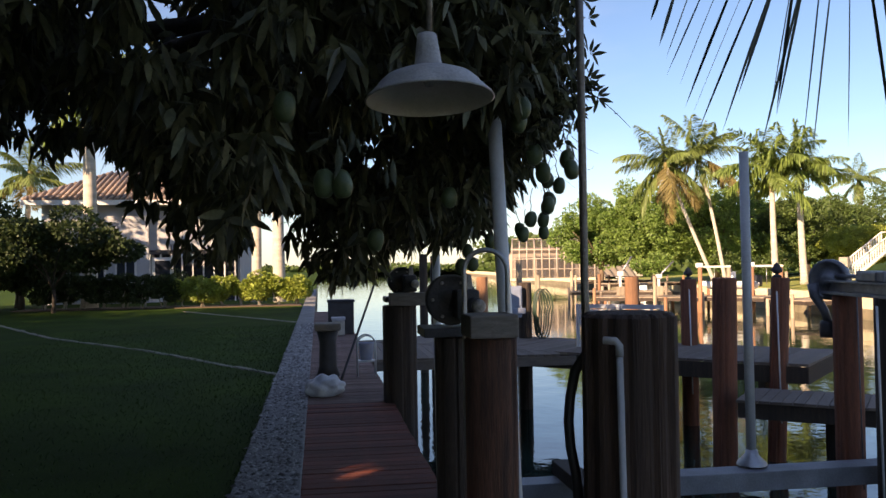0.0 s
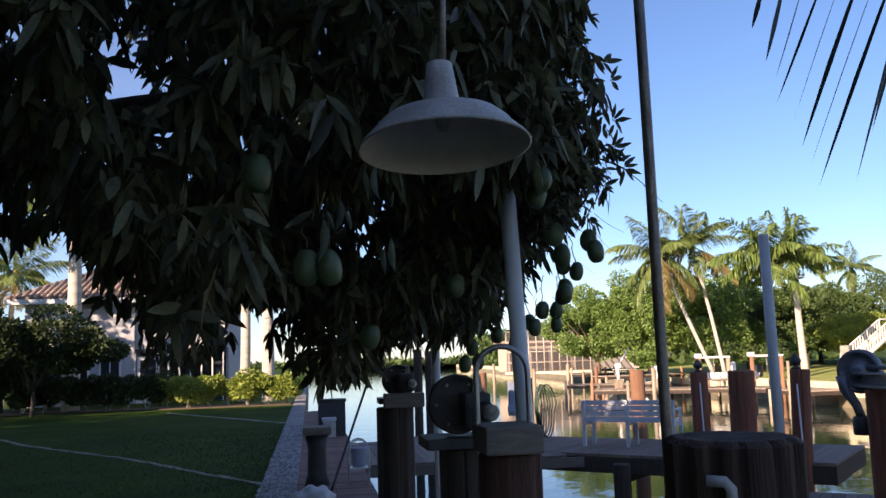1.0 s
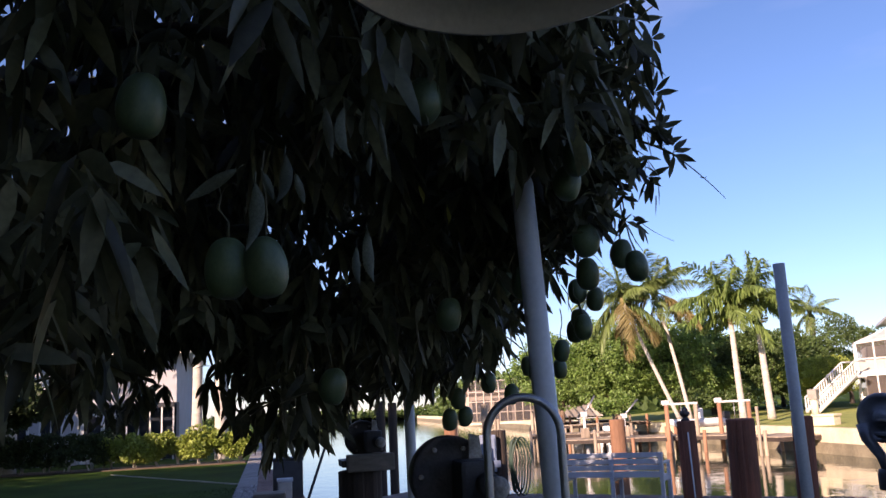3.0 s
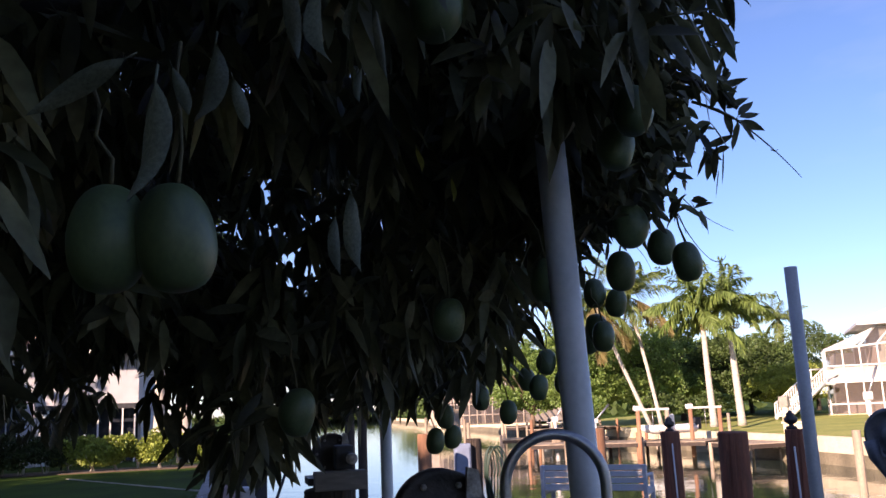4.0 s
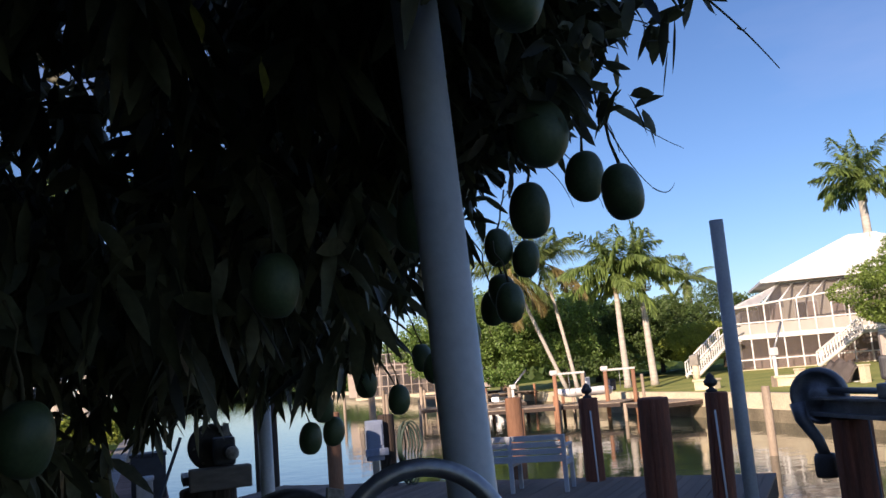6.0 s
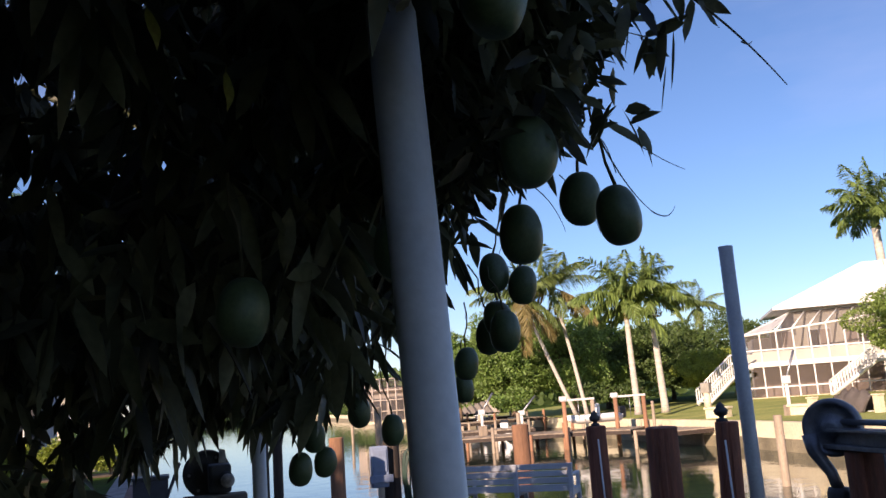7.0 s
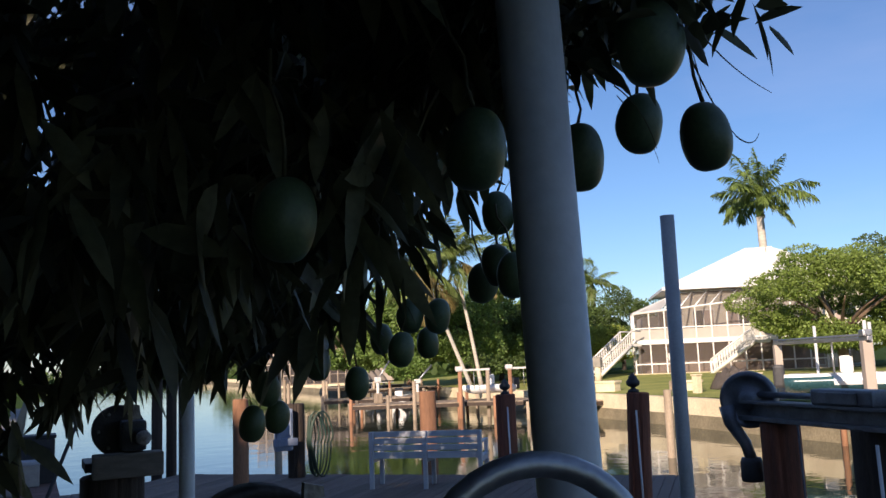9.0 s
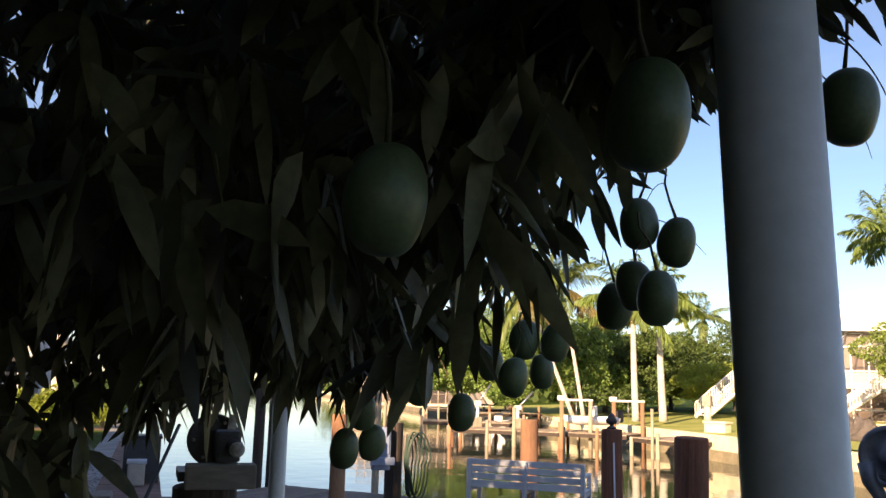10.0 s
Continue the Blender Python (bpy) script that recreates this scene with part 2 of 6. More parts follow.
ORANGE = material("sunlit_orange_brown_pile", (0.36, 0.18, 0.10), 0.85, 0.3, 2, 20, 0.3, stretch=(3, 3, 0.5), per_object=0.2)
BOATW = material("white_gelcoat", (0.80, 0.80, 0.78), 0.25, 0.06, 2, 30, 0.02)
BOATTEAL = material("dark_teal_hull", (0.03, 0.085, 0.10), 0.25, 0.1, 2, 30, 0.02)
DARKGLASS = material("dark_window_glass", (0.03, 0.035, 0.045), 0.08, 0.1, 2, 30, 0, spec=0.8)
SOIL = material("bare_brown_mulch", (0.12, 0.08, 0.05), 0.95, 0.4, 4, 50, 0.8)
BRANCH = material("brown_tree_limb", (0.22, 0.15, 0.10), 0.9, 0.35, 3, 20, 0.5)
NETTING = netting_material()
TANPANEL = material("tan_screen_panel", (0.48, 0.40, 0.33), 0.8, 0.15, 1, 40, 0.1)
TARP = material("grey_boat_cover", (0.26, 0.22, 0.19), 0.75, 0.2, 2, 20, 0.2)


# ---- mesh helpers ----
def part(name, bm, mat, parent=None, label="", smooth=False):
    """Links a bmesh as one mesh object, under a thing or part when given."""
    me = bpy.data.meshes.new(name)
    if smooth:
        for f in bm.faces:
            f.smooth = True
    bm.to_mesh(me)
    bm.free()
    me.materials.append(mat)
    ob = new(name, me)
    if parent:
        ob.parent = parent
    if label:
        ob["label"] = label
    return ob


def thing(name, label, category, group="", at=(0, 0, 0), rz=0.0, kind=""):
    ob = new(name)
    ob.matrix_world = pose(*at, 0, 0, rz)
    return tagged(ob, label, category, group, kind)


def box(bm, lo, hi, bevel=0.0, m=None):
    """A box from corner to corner, its edges bevelled, added to bm."""
    c = [(a + b) / 2 for a, b in zip(lo, hi)]
    s = [abs(b - a) for a, b in zip(lo, hi)]
    mat = Matrix.Translation(c) @ Matrix.Diagonal((*s, 1))
    r = bmesh.ops.create_cube(bm, size=1, matrix=(m @ mat) if m else mat)
    if bevel:
        edges = list({e for v in r["verts"] for e in v.link_edges})
        bmesh.ops.bevel(bm, geom=edges, offset=bevel, segments=2, affect='EDGES', profile=0.6)
    return bm


def boxed(lo, hi, bevel=0.0, m=None):
    return box(bmesh.new(), lo, hi, bevel, m)


def tube(bm, pts, radii, seg=12, caps=True):
    """A round tube along points, one radius a point, added to bm."""
    pts = [Vector(p) for p in pts]
    if not hasattr(radii, "__len__"):
        radii = [radii] * len(pts)
    rings = []
    up = Vector((0.13, 0.37, 0.92))
    prev = None
    for i, p in enumerate(pts):
        d = (pts[min(i + 1, len(pts) - 1)] - pts[max(i - 1, 0)]).normalized()
        a = d.cross(up if prev is None else prev)
        if prev is not None:
            a = prev - d * prev.dot(d)
        if a.length < 1e-4:
            a = d.orthogonal()
        a.normalize()
        prev = a.copy()
        b = d.cross(a)
        rings.append([bm.verts.new(p + (a * math.cos(k * math.tau / seg) + b * math.sin(k * math.tau / seg)) * radii[i]) for k in range(seg)])
    for r0, r1 in zip(rings, rings[1:]):
        for k in range(seg):
            f = bm.faces.new((r0[k], r0[(k + 1) % seg], r1[(k + 1) % seg], r1[k]))
            f.smooth = True
    if caps:
        bm.faces.new(rings[0][::-1])
        bm.faces.new(rings[-1])
    return bm


def tubed(pts, radii, seg=12):
    return tube(bmesh.new(), pts, radii, seg)


def lathe(profile, seg=32, m=None):
    """A turned shape from (radius, height) pairs."""
    bm = bmesh.new()
    rings = []
    for r, z in profile:
        rings.append([bm.verts.new((r * math.cos(k * math.tau / seg), r * math.sin(k * math.tau / seg), z)) for k in range(seg)])
    for r0, r1 in zip(rings, rings[1:]):
        for k in range(seg):
            bm.faces.new((r0[k], r0[(k + 1) % seg], r1[(k + 1) % seg], r1[k])).smooth = True
    if m:
        bm.transform(m)
    return bm


def bezier(a, b, c, n=10):
    a, b, c = Vector(a), Vector(b), Vector(c)
    return [a * (1 - t) ** 2 + b * 2 * t * (1 - t) + c * t * t for t in [i / n for i in range(n + 1)]]


def kite_mesh(name, base, way, length, width, mat, rng):
    """Many small far-off leaves in one mesh: each a bent kite of two triangles."""
    n = len(base)
    way = way / np.linalg.norm(way, axis=1, keepdims=True)
    side = np.cross(way, rng.normal(size=(n, 3)))
    side /= np.linalg.norm(side, axis=1, keepdims=True) + 1e-9
    nrm = np.cross(side, way)
    ln, wd = length.reshape(-1, 1), width.reshape(-1, 1) * 0.5
    mid = base + way * ln * 0.5 + nrm * wd * 0.3
    co = np.stack([base, mid - side * wd, base + way * ln, mid + side * wd], axis=1).reshape(-1, 3)
    loops = (np.array([0, 1, 2, 0, 2, 3])[None] + (np.arange(n) * 4)[:, None]).reshape(-1)
    me = bpy.data.meshes.new(name)
    me.vertices.add(len(co))
    me.vertices.foreach_set("co", co.ravel())
    me.loops.add(len(loops))
    me.loops.foreach_set("vertex_index", loops)
    me.polygons.add(n * 2)
    me.polygons.foreach_set("loop_start", np.arange(n * 2) * 3)
    me.update(calc_edges=True)
    me.validate()
    me.materials.append(mat)
    return me


def leaf_mesh(name, base, way, length, width, droop, mat, rng, flat=False):
    """Many leaves in one mesh: each a folded, tapering, drooping blade."""
    n = len(base)
    way = way / np.linalg.norm(way, axis=1, keepdims=True)
    ref = rng.normal(size=(n, 3))
    if flat:
        ref[:, 2] = np.abs(ref[:, 2]) * 2 + 1.2
    side = np.cross(way, ref)
    side /= np.linalg.norm(side, axis=1, keepdims=True) + 1e-9
    nrm = np.cross(side, way)
    ts = np.array([0.0, 0.25, 0.55, 0.82, 1.0])
    ws = np.array([0.0, 0.4, 0.5, 0.3, 0.0])
    length, width, droop = (np.asarray(a, float).reshape(-1, 1) for a in (length, width, droop))
    verts = []
    for t, w in zip(ts, ws):
        mid = base + way * length * t
        mid = mid + np.array([0, 0, -1.0]) * droop * length * t * t
        if w == 0:
            verts.append(mid)
        else:
            verts += [mid - side * width * w + nrm * width * w * 0.25, mid, mid + side * width * w + nrm * width * w * 0.25]
    co = np.stack(verts, axis=1).reshape(-1, 3)
    quad = np.array([[1, 4, 5, 2], [2, 5, 6, 3], [4, 7, 8, 5], [5, 8, 9, 6]])
    tri = np.array([[0, 1, 2], [0, 2, 3], [7, 10, 8], [8, 10, 9]])
    off = (np.arange(n) * 11).reshape(-1, 1, 1)
    loops = np.concatenate([(quad[None] + off).reshape(n, -1), (tri[None] + off).reshape(n, -1)], axis=1).reshape(-1)
    sizes = np.tile(np.array([4] * 4 + [3] * 4), n)
    me = bpy.data.meshes.new(name)
    me.vertices.add(len(co))
    me.vertices.foreach_set("co", co.ravel())
    me.loops.add(len(loops))
    me.loops.foreach_set("vertex_index", loops)
    me.polygons.add(len(sizes))
    me.polygons.foreach_set("loop_start", np.concatenate([[0], np.cumsum(sizes)[:-1]]))
    me.polygons.foreach_set("use_smooth", np.ones(len(sizes), dtype=bool))
    me.update(calc_edges=True)
    me.validate()
    me.materials.append(mat)
    return me


def mesh_part(name, me, parent, label="", kind=""):
    ob = new(name, me)
    ob.parent = parent
    if label:
        ob["label"] = label
    if kind:
        ob["kind"] = kind
    return ob


def poly_prism(pts, z0, z1):
    """A prism over a plan outline."""
    bm = bmesh.new()
    lo = [bm.verts.new((x, y, z0)) for x, y in pts]
    hi = [bm.verts.new((x, y, z1)) for x, y in pts]
    n = len(pts)
    bm.faces.new(hi)
    bm.faces.new(lo[::-1])
    for i in range(n):
        bm.faces.new((lo[i], lo[(i + 1) % n], hi[(i + 1) % n], hi[i]))
    bmesh.ops.recalc_face_normals(bm, faces=bm.faces)
    return bm


# ---- ground, water, walls of the canal ----
WATER_Z = -1.5
DECK_Z = 0.0


def sheet(name, quads, mat, label, category):
    bm = bmesh.new()
    for q in quads:
        bm.faces.new([bm.verts.new(p) for p in q])
    bmesh.ops.remove_doubles(bm, verts=bm.verts, dist=1e-4)
    return tagged(part(name, bm, mat), label, category, kind="structure")


FAR = 2200.0
sheet("water", [((-FAR, -FAR, WATER_Z), (FAR, -FAR, WATER_Z), (FAR, FAR, WATER_Z), (-FAR, FAR, WATER_Z))], WATER,
      "calm green canal water with soft reflections", "water")
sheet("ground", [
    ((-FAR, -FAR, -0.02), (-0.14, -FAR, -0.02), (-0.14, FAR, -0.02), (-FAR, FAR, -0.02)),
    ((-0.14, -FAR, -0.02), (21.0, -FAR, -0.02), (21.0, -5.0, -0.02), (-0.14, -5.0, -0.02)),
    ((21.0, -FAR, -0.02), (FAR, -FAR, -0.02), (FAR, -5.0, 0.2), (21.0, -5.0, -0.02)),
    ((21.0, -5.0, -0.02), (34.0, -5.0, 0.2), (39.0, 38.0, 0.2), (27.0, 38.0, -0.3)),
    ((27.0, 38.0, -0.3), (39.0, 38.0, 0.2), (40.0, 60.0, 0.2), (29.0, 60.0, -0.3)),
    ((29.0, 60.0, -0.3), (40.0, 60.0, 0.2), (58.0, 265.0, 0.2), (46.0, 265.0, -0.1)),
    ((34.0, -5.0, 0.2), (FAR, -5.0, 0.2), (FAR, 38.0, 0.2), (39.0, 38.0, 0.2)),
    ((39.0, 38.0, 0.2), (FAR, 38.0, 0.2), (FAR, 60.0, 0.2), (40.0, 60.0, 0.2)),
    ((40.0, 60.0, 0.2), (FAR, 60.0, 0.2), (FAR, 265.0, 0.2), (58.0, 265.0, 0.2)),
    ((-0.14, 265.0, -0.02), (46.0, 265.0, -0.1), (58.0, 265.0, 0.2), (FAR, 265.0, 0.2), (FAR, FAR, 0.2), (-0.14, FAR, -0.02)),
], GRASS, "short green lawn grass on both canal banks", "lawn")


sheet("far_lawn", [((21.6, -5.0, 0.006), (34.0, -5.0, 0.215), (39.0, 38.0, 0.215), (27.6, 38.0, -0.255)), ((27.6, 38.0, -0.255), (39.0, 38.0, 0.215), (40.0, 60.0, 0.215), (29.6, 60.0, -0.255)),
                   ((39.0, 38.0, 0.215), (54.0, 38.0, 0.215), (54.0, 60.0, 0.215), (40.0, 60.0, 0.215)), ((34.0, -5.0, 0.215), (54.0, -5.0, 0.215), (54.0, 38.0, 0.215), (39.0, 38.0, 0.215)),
                   ((29.6, 60.0, -0.255), (40.0, 60.0, 0.215), (42.0, 86.0, 0.215), (31.8, 86.0, -0.235))], FARGRASS, "yellow-green lawn of the far bank, lightened as sunlit", "lawn")


def wall_run(name, pts, z0, z1, thick, mat, label):
    bm = bmesh.new()
    for (x0, y0), (x1, y1) in zip(pts, pts[1:]):
        d = Vector((x1 - x0, y1 - y0))
        n = Vector((-d.y, d.x)).normalized() * thick
        bm2 = poly_prism([(x0, y0), (x1, y1), (x1 - n.x, y1 - n.y), (x0 - n.x, y0 - n.y)], z0, z1)
        me = bpy.data.meshes.new("tmp")
        bm2.to_mesh(me)
        bm2.free()
        bm.from_mesh(me)
        bpy.data.meshes.remove(me)
    return tagged(part(name, bm, mat), label, "seawall", kind="structure")


BANK = [(21.0, -5.0), (27.0, 38.0), (29.0, 60.0), (46.0, 265.0)]
wall_run("seawall_far", BANK, -0.95, -0.24, 0.5, SEAWALL, "cream concrete seawall cap along the far bank")
wall_run("seawall_far_base", [(x - 0.06, y) for x, y in BANK], -2.5, -0.95, 0.4, SEABASE, "dark stained seawall base at the waterline")
wall_run("seawall_near", [(-0.14, 265.0), (-0.14, -5.0)], -2.5, -0.06, 0.3, SEABASE, "dark concrete seawall under the boardwalk")
wall_run("seawall_end", [(-0.14, -5.0), (21.0, -5.0)], -2.5, 0.0, 0.3, SEABASE, "dark concrete seawall at the canal's end")
tagged(part("pavement", boxed((-0.62, -5, -0.12), (-0.135, 60, 0.012), 0.01), GRAVEL), "pebbled grey concrete edging beside the boardwalk", "pavement", kind="structure")

# loose pebbles of the strip
rng = np.random.default_rng(15)
n = 5200
px0 = np.stack([rng.uniform(-0.62, -0.15, n), 3.6 + 20 * rng.random(n) ** 1.6, np.full(n, 0.012)], 1)
unit = np.array([(1, 0, 0), (0, 1, 0), (-1, 0, 0), (0, -1, 0), (0, 0, 1.0), (0.72, 0.72, 0.0), (-0.72, 0.72, 0.0), (-0.72, -0.72, 0), (0.72, -0.72, 0)])
sz = rng.uniform(0.008, 0.03, (n, 1, 1)) * rng.uniform(0.7, 1.3, (n, 1, 3)) * np.array([1, 1, 0.55])
co = (unit[None] * sz + px0[:, None]).reshape(-1, 3)
ring = [0, 5, 1, 6, 2, 7, 3, 8]
tri = np.array([(ring[k], ring[(k + 1) % 8], 4) for k in range(8)])
pm = bpy.data.meshes.new("pebbles")
pm.from_pydata(co.tolist(), [], (tri[None] + (np.arange(n) * 9)[:, None, None]).reshape(-1, 3).tolist())
pm.materials.append(PEBBLE)
tagged(new("pebbles", pm), "loose grey pebbles along the boardwalk's edging", "pebbles", kind="stuff")

# low grass blades beside the walk
rng = np.random.default_rng(5)
n = 16000
gx = -0.62 - rng.random(n) ** 1.5 * 5.5 + np.abs(rng.normal(0, 0.05, n))
gy = 3.5 + rng.random(n) * 20
base = np.stack([gx, gy, np.full(n, -0.02)], 1)
way = np.stack([rng.normal(0, 0.5, n), rng.normal(0, 0.5, n), np.ones(n)], 1)
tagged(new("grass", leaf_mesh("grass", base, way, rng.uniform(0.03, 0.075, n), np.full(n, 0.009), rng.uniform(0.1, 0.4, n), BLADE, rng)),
       "short mown green grass blades", "grass", kind="stuff")


# ---- boardwalk ----
def boardwalk():
    t = thing("boardwalk", "red-brown wooden boardwalk along the seawall", "boardwalk", kind="structure")
    for x in (-0.05, 0.37, 0.78):
        part("stringer", boxed((x - 0.04, -5, -0.26), (x + 0.04, 30, -0.045)), PILEDARK, t)
    me = None
    r = random.Random(3)
    y = -4.9
    k = 0
    while y < 30:
        if me is None or (y > 9.75 and me.materials[0] is DECK):
            ob = part("plank", boxed((-0.495, -0.067, -0.04), (0.495, 0.067, 0.0), 0.005), OLDDECK if y > 9.75 else DECK, t)
            me = ob.data
        else:
            ob = new("plank", me)
            ob.parent = t
        ob.matrix_basis = pose(0.357 + r.uniform(-0.006, 0.006), y, r.uniform(-0.003, 0.003), r.uniform(-0.3, 0.3), 0, r.uniform(-0.2, 0.2))
        y += 0.142
        k += 1


# ---- piles ----
def pile_mesh(r, h0, h1, seed, seg=60, crack=0.03, splits=()):
    """A round timber with long checks down its sides and a worn top."""
    rr = random.Random(seed)
    bm = bmesh.new()
    deep = [0.0] * seg
    for _ in range(seg // 6):
        k = rr.randrange(seg)
        deep[k] = rr.uniform(0.4, 1.0)
        for d in range(1, rr.choice((1, 2, 2, 4))):
            deep[(k + d) % seg] = deep[k] * rr.uniform(0.4, 1.0)
    for k in splits:
        deep[k] = rr.uniform(0.6, 1.1)
    zs = [h0 + (h1 - h0) * i / 24 for i in range(25)]
    zs[-1] = h1 - 0.012
    rings = []
    for z in zs + [h1]:
        ring = []
        for k in range(seg):
            a = k * math.tau / seg
            rad = r * (1 + 0.012 * noise.noise((math.cos(a) * 2, math.sin(a) * 2, z * 1.5 + seed))) - crack * deep[k] * (0.6 + 0.4 * noise.noise((k * 3.1, z * 2, seed)))
            if z == h1:
                rad -= 0.016
            ring.append(bm.verts.new((rad * math.cos(a), rad * math.sin(a), z)))
        rings.append(ring)
    for a, b in zip(rings, rings[1:]):
        for k in range(seg):
            bm.faces.new((a[k], a[(k + 1) % seg], b[(k + 1) % seg], b[k]))
    # a hollowed, split head
    inner = [bm.verts.new((v.co.x * 0.55, v.co.y * 0.55, h1 + 0.006 * noise.noise((v.co.x * 40, v.co.y * 40, seed)))) for v in rings[-1]]
    for k in range(seg):
        bm.faces.new((rings[-1][k], rings[-1][(k + 1) % seg], inner[(k + 1) % seg], inner[k]))
    bm.faces.new(inner)
    return bm


def pile(x, y, r, top, mat, label, seed=1, lean=(0, 0), base=-2.6, group="timber piles", splits=()):
    ob = part("timber_post", pile_mesh(r, base, top, seed, splits=splits), mat)
    ob.matrix_world = pose(x, y, 0, lean[0], lean[1], seed * 37)
    return tagged(ob, label, "pile", group)


def arc_pts(c, r, a0, a1, ax, ay, n=12):
    c, ax, ay = Vector(c), Vector(ax), Vector(ay)
    return [c + ax * r * math.cos(a) + ay * r * math.sin(a) for a in [radians(a0 + (a1 - a0) * i / n) for i in range(n + 1)]]


def lamp_post():
    t = thing("gooseneck_lamp", "white barn-shade lamp hanging from a tall gooseneck pole", "lamp", at=(0.815, 2.52, 0), rz=-12.5)
    H, X = 3.05, -0.467
    pts = [(0, 0, -0.3), (0.002, 0, 1.2), (0.002, 0, 2.2), (0.0, 0, H)]
    part("pole", tubed(pts, 0.0125, 14), GALV, t, "thin brown galvanised pole")
    arm = arc_pts((X / 2, 0, H), -X / 2, 0, 180, (1, 0, 0), (0, 0, 1), 20)
    arm += [Vector((X + 0.012, 0, H - 0.3)), Vector((X + 0.004, 0.0, 2.46)), Vector((X, 0.0, 2.3))]
    part("arm", tubed(arm, 0.0098, 12), GALV, t, "curved grey conduit arm")
    shade = lathe([(0.012, 0.212), (0.03, 0.204), (0.036, 0.165), (0.044, 0.1), (0.056, 0.09), (0.10, 0.08), (0.138, 0.064), (0.16, 0.044), (0.166, 0.034),
                   (0.20, 0.0), (0.204, -0.006), (0.199, -0.008)], 48)
    s = part("shade", shade, ENAMEL, t, "weathered white enamel barn shade")
    s.matrix_basis = pose(X, 0.0, 2.102, -4.5, -2.2, 0)
    part("lining", lathe([(0.1985, -0.0075), (0.162, 0.028), (0.13, 0.054), (0.06, 0.072), (0.0, 0.074)], 48), LINING, s, "white inside of the shade, lightened for bounced light", True)
    sock = lathe([(0.0, -0.03), (0.012, -0.028), (0.018, -0.015), (0.02, 0.0), (0.018, 0.02)], 20)
    b = part("socket", sock, ENAMEL, s, "small dim lamp socket")
    b.matrix_basis = pose(0, 0, 0.065)
    return t


def hoist(x, y, z, r, label, seed, motor=True):
    """A winch drum cover with its gearbox and motor, bolted on a pile's head."""
    t = thing("boat_lift_hoist", label, "boat hoist", "boat lift hoists", at=(x, y, z))
    rim = lathe([(0.0, -0.05), (r * 0.93, -0.05), (r, -0.042), (r, 0.042), (r * 0.93, 0.05), (r * 0.86, 0.034), (r * 0.3, 0.03), (r * 0.22, 0.055), (0.0, 0.055)], 44, Matrix.Rotation(radians(90), 4, 'X'))
    part("drum_cover", rim, DRUM, t, "dark round drum cover")
    part("gearbox", boxed((0.0, -0.26, -0.12), (0.15, -0.055, 0.07), 0.02), CASTING, t)
    strap = bmesh.new()
    side = [(r * 0.42, -0.18), (r * 0.95, -0.18), (r * 0.84, -0.04), (r * 0.74, 0.03), (r * 0.8, r * 0.5), (r * 0.74, r * 0.96), (r * 0.5, r * 1.02), (r * 0.46, r * 0.4), (r * 0.54, 0.0), (r * 0.42, -0.07)]
    ring = [[strap.verts.new((x, y, z)) for x, z in side] for y in (-0.085, -0.062)]
    strap.faces.new(ring[0])
    strap.faces.new(ring[1][::-1])
    for k in range(len(side)):
        strap.faces.new((ring[0][k - 1], ring[1][k - 1], ring[1][k], ring[0][k]))
    bmesh.ops.recalc_face_normals(strap, faces=strap.faces)
    part("bracket", strap, WORNMETAL, t, "worn pale metal bracket")
    for k in range(6):
        bolt = lathe([(0.0, -0.012), (0.012, -0.012), (0.012, 0.0), (0.0, 0.0)], 6, Matrix.Rotation(radians(90), 4, 'X'))
        ob = part("bolt", bolt, WORNMETAL, t)
        ob.matrix_basis = pose(r * 0.75 * math.cos(k * 1.047), -0.045, r * 0.75 * math.sin(k * 1.047))
    if motor:
        m = lathe([(0.0, -0.17), (0.045, -0.17), (0.052, -0.155), (0.052, 0.05), (0.03, 0.06), (0.0, 0.06)], 24, Matrix.Rotation(radians(90), 4, 'X'))
        ob = part("motor", m, CASTING, t)
        ob.matrix_basis = pose(0.11, -0.26, -0.03)
        cap = lathe([(0.0, -0.02), (0.02, -0.02), (0.036, -0.012), (0.046, 0.0), (0.046, 0.01)], 20, Matrix.Rotation(radians(90), 4, 'X'))
        part("end_cap", cap, WORNMETAL, ob, "pale motor end cap").matrix_basis = pose(0, -0.175, 0) @ Matrix.Rotation(math.pi, 4, 'Z')
    part("plate", boxed((-0.21, -0.2, -0.24), (0.21, 0.2, -0.18), 0.008), CASTING, t, "dark mounting plate")
    return t


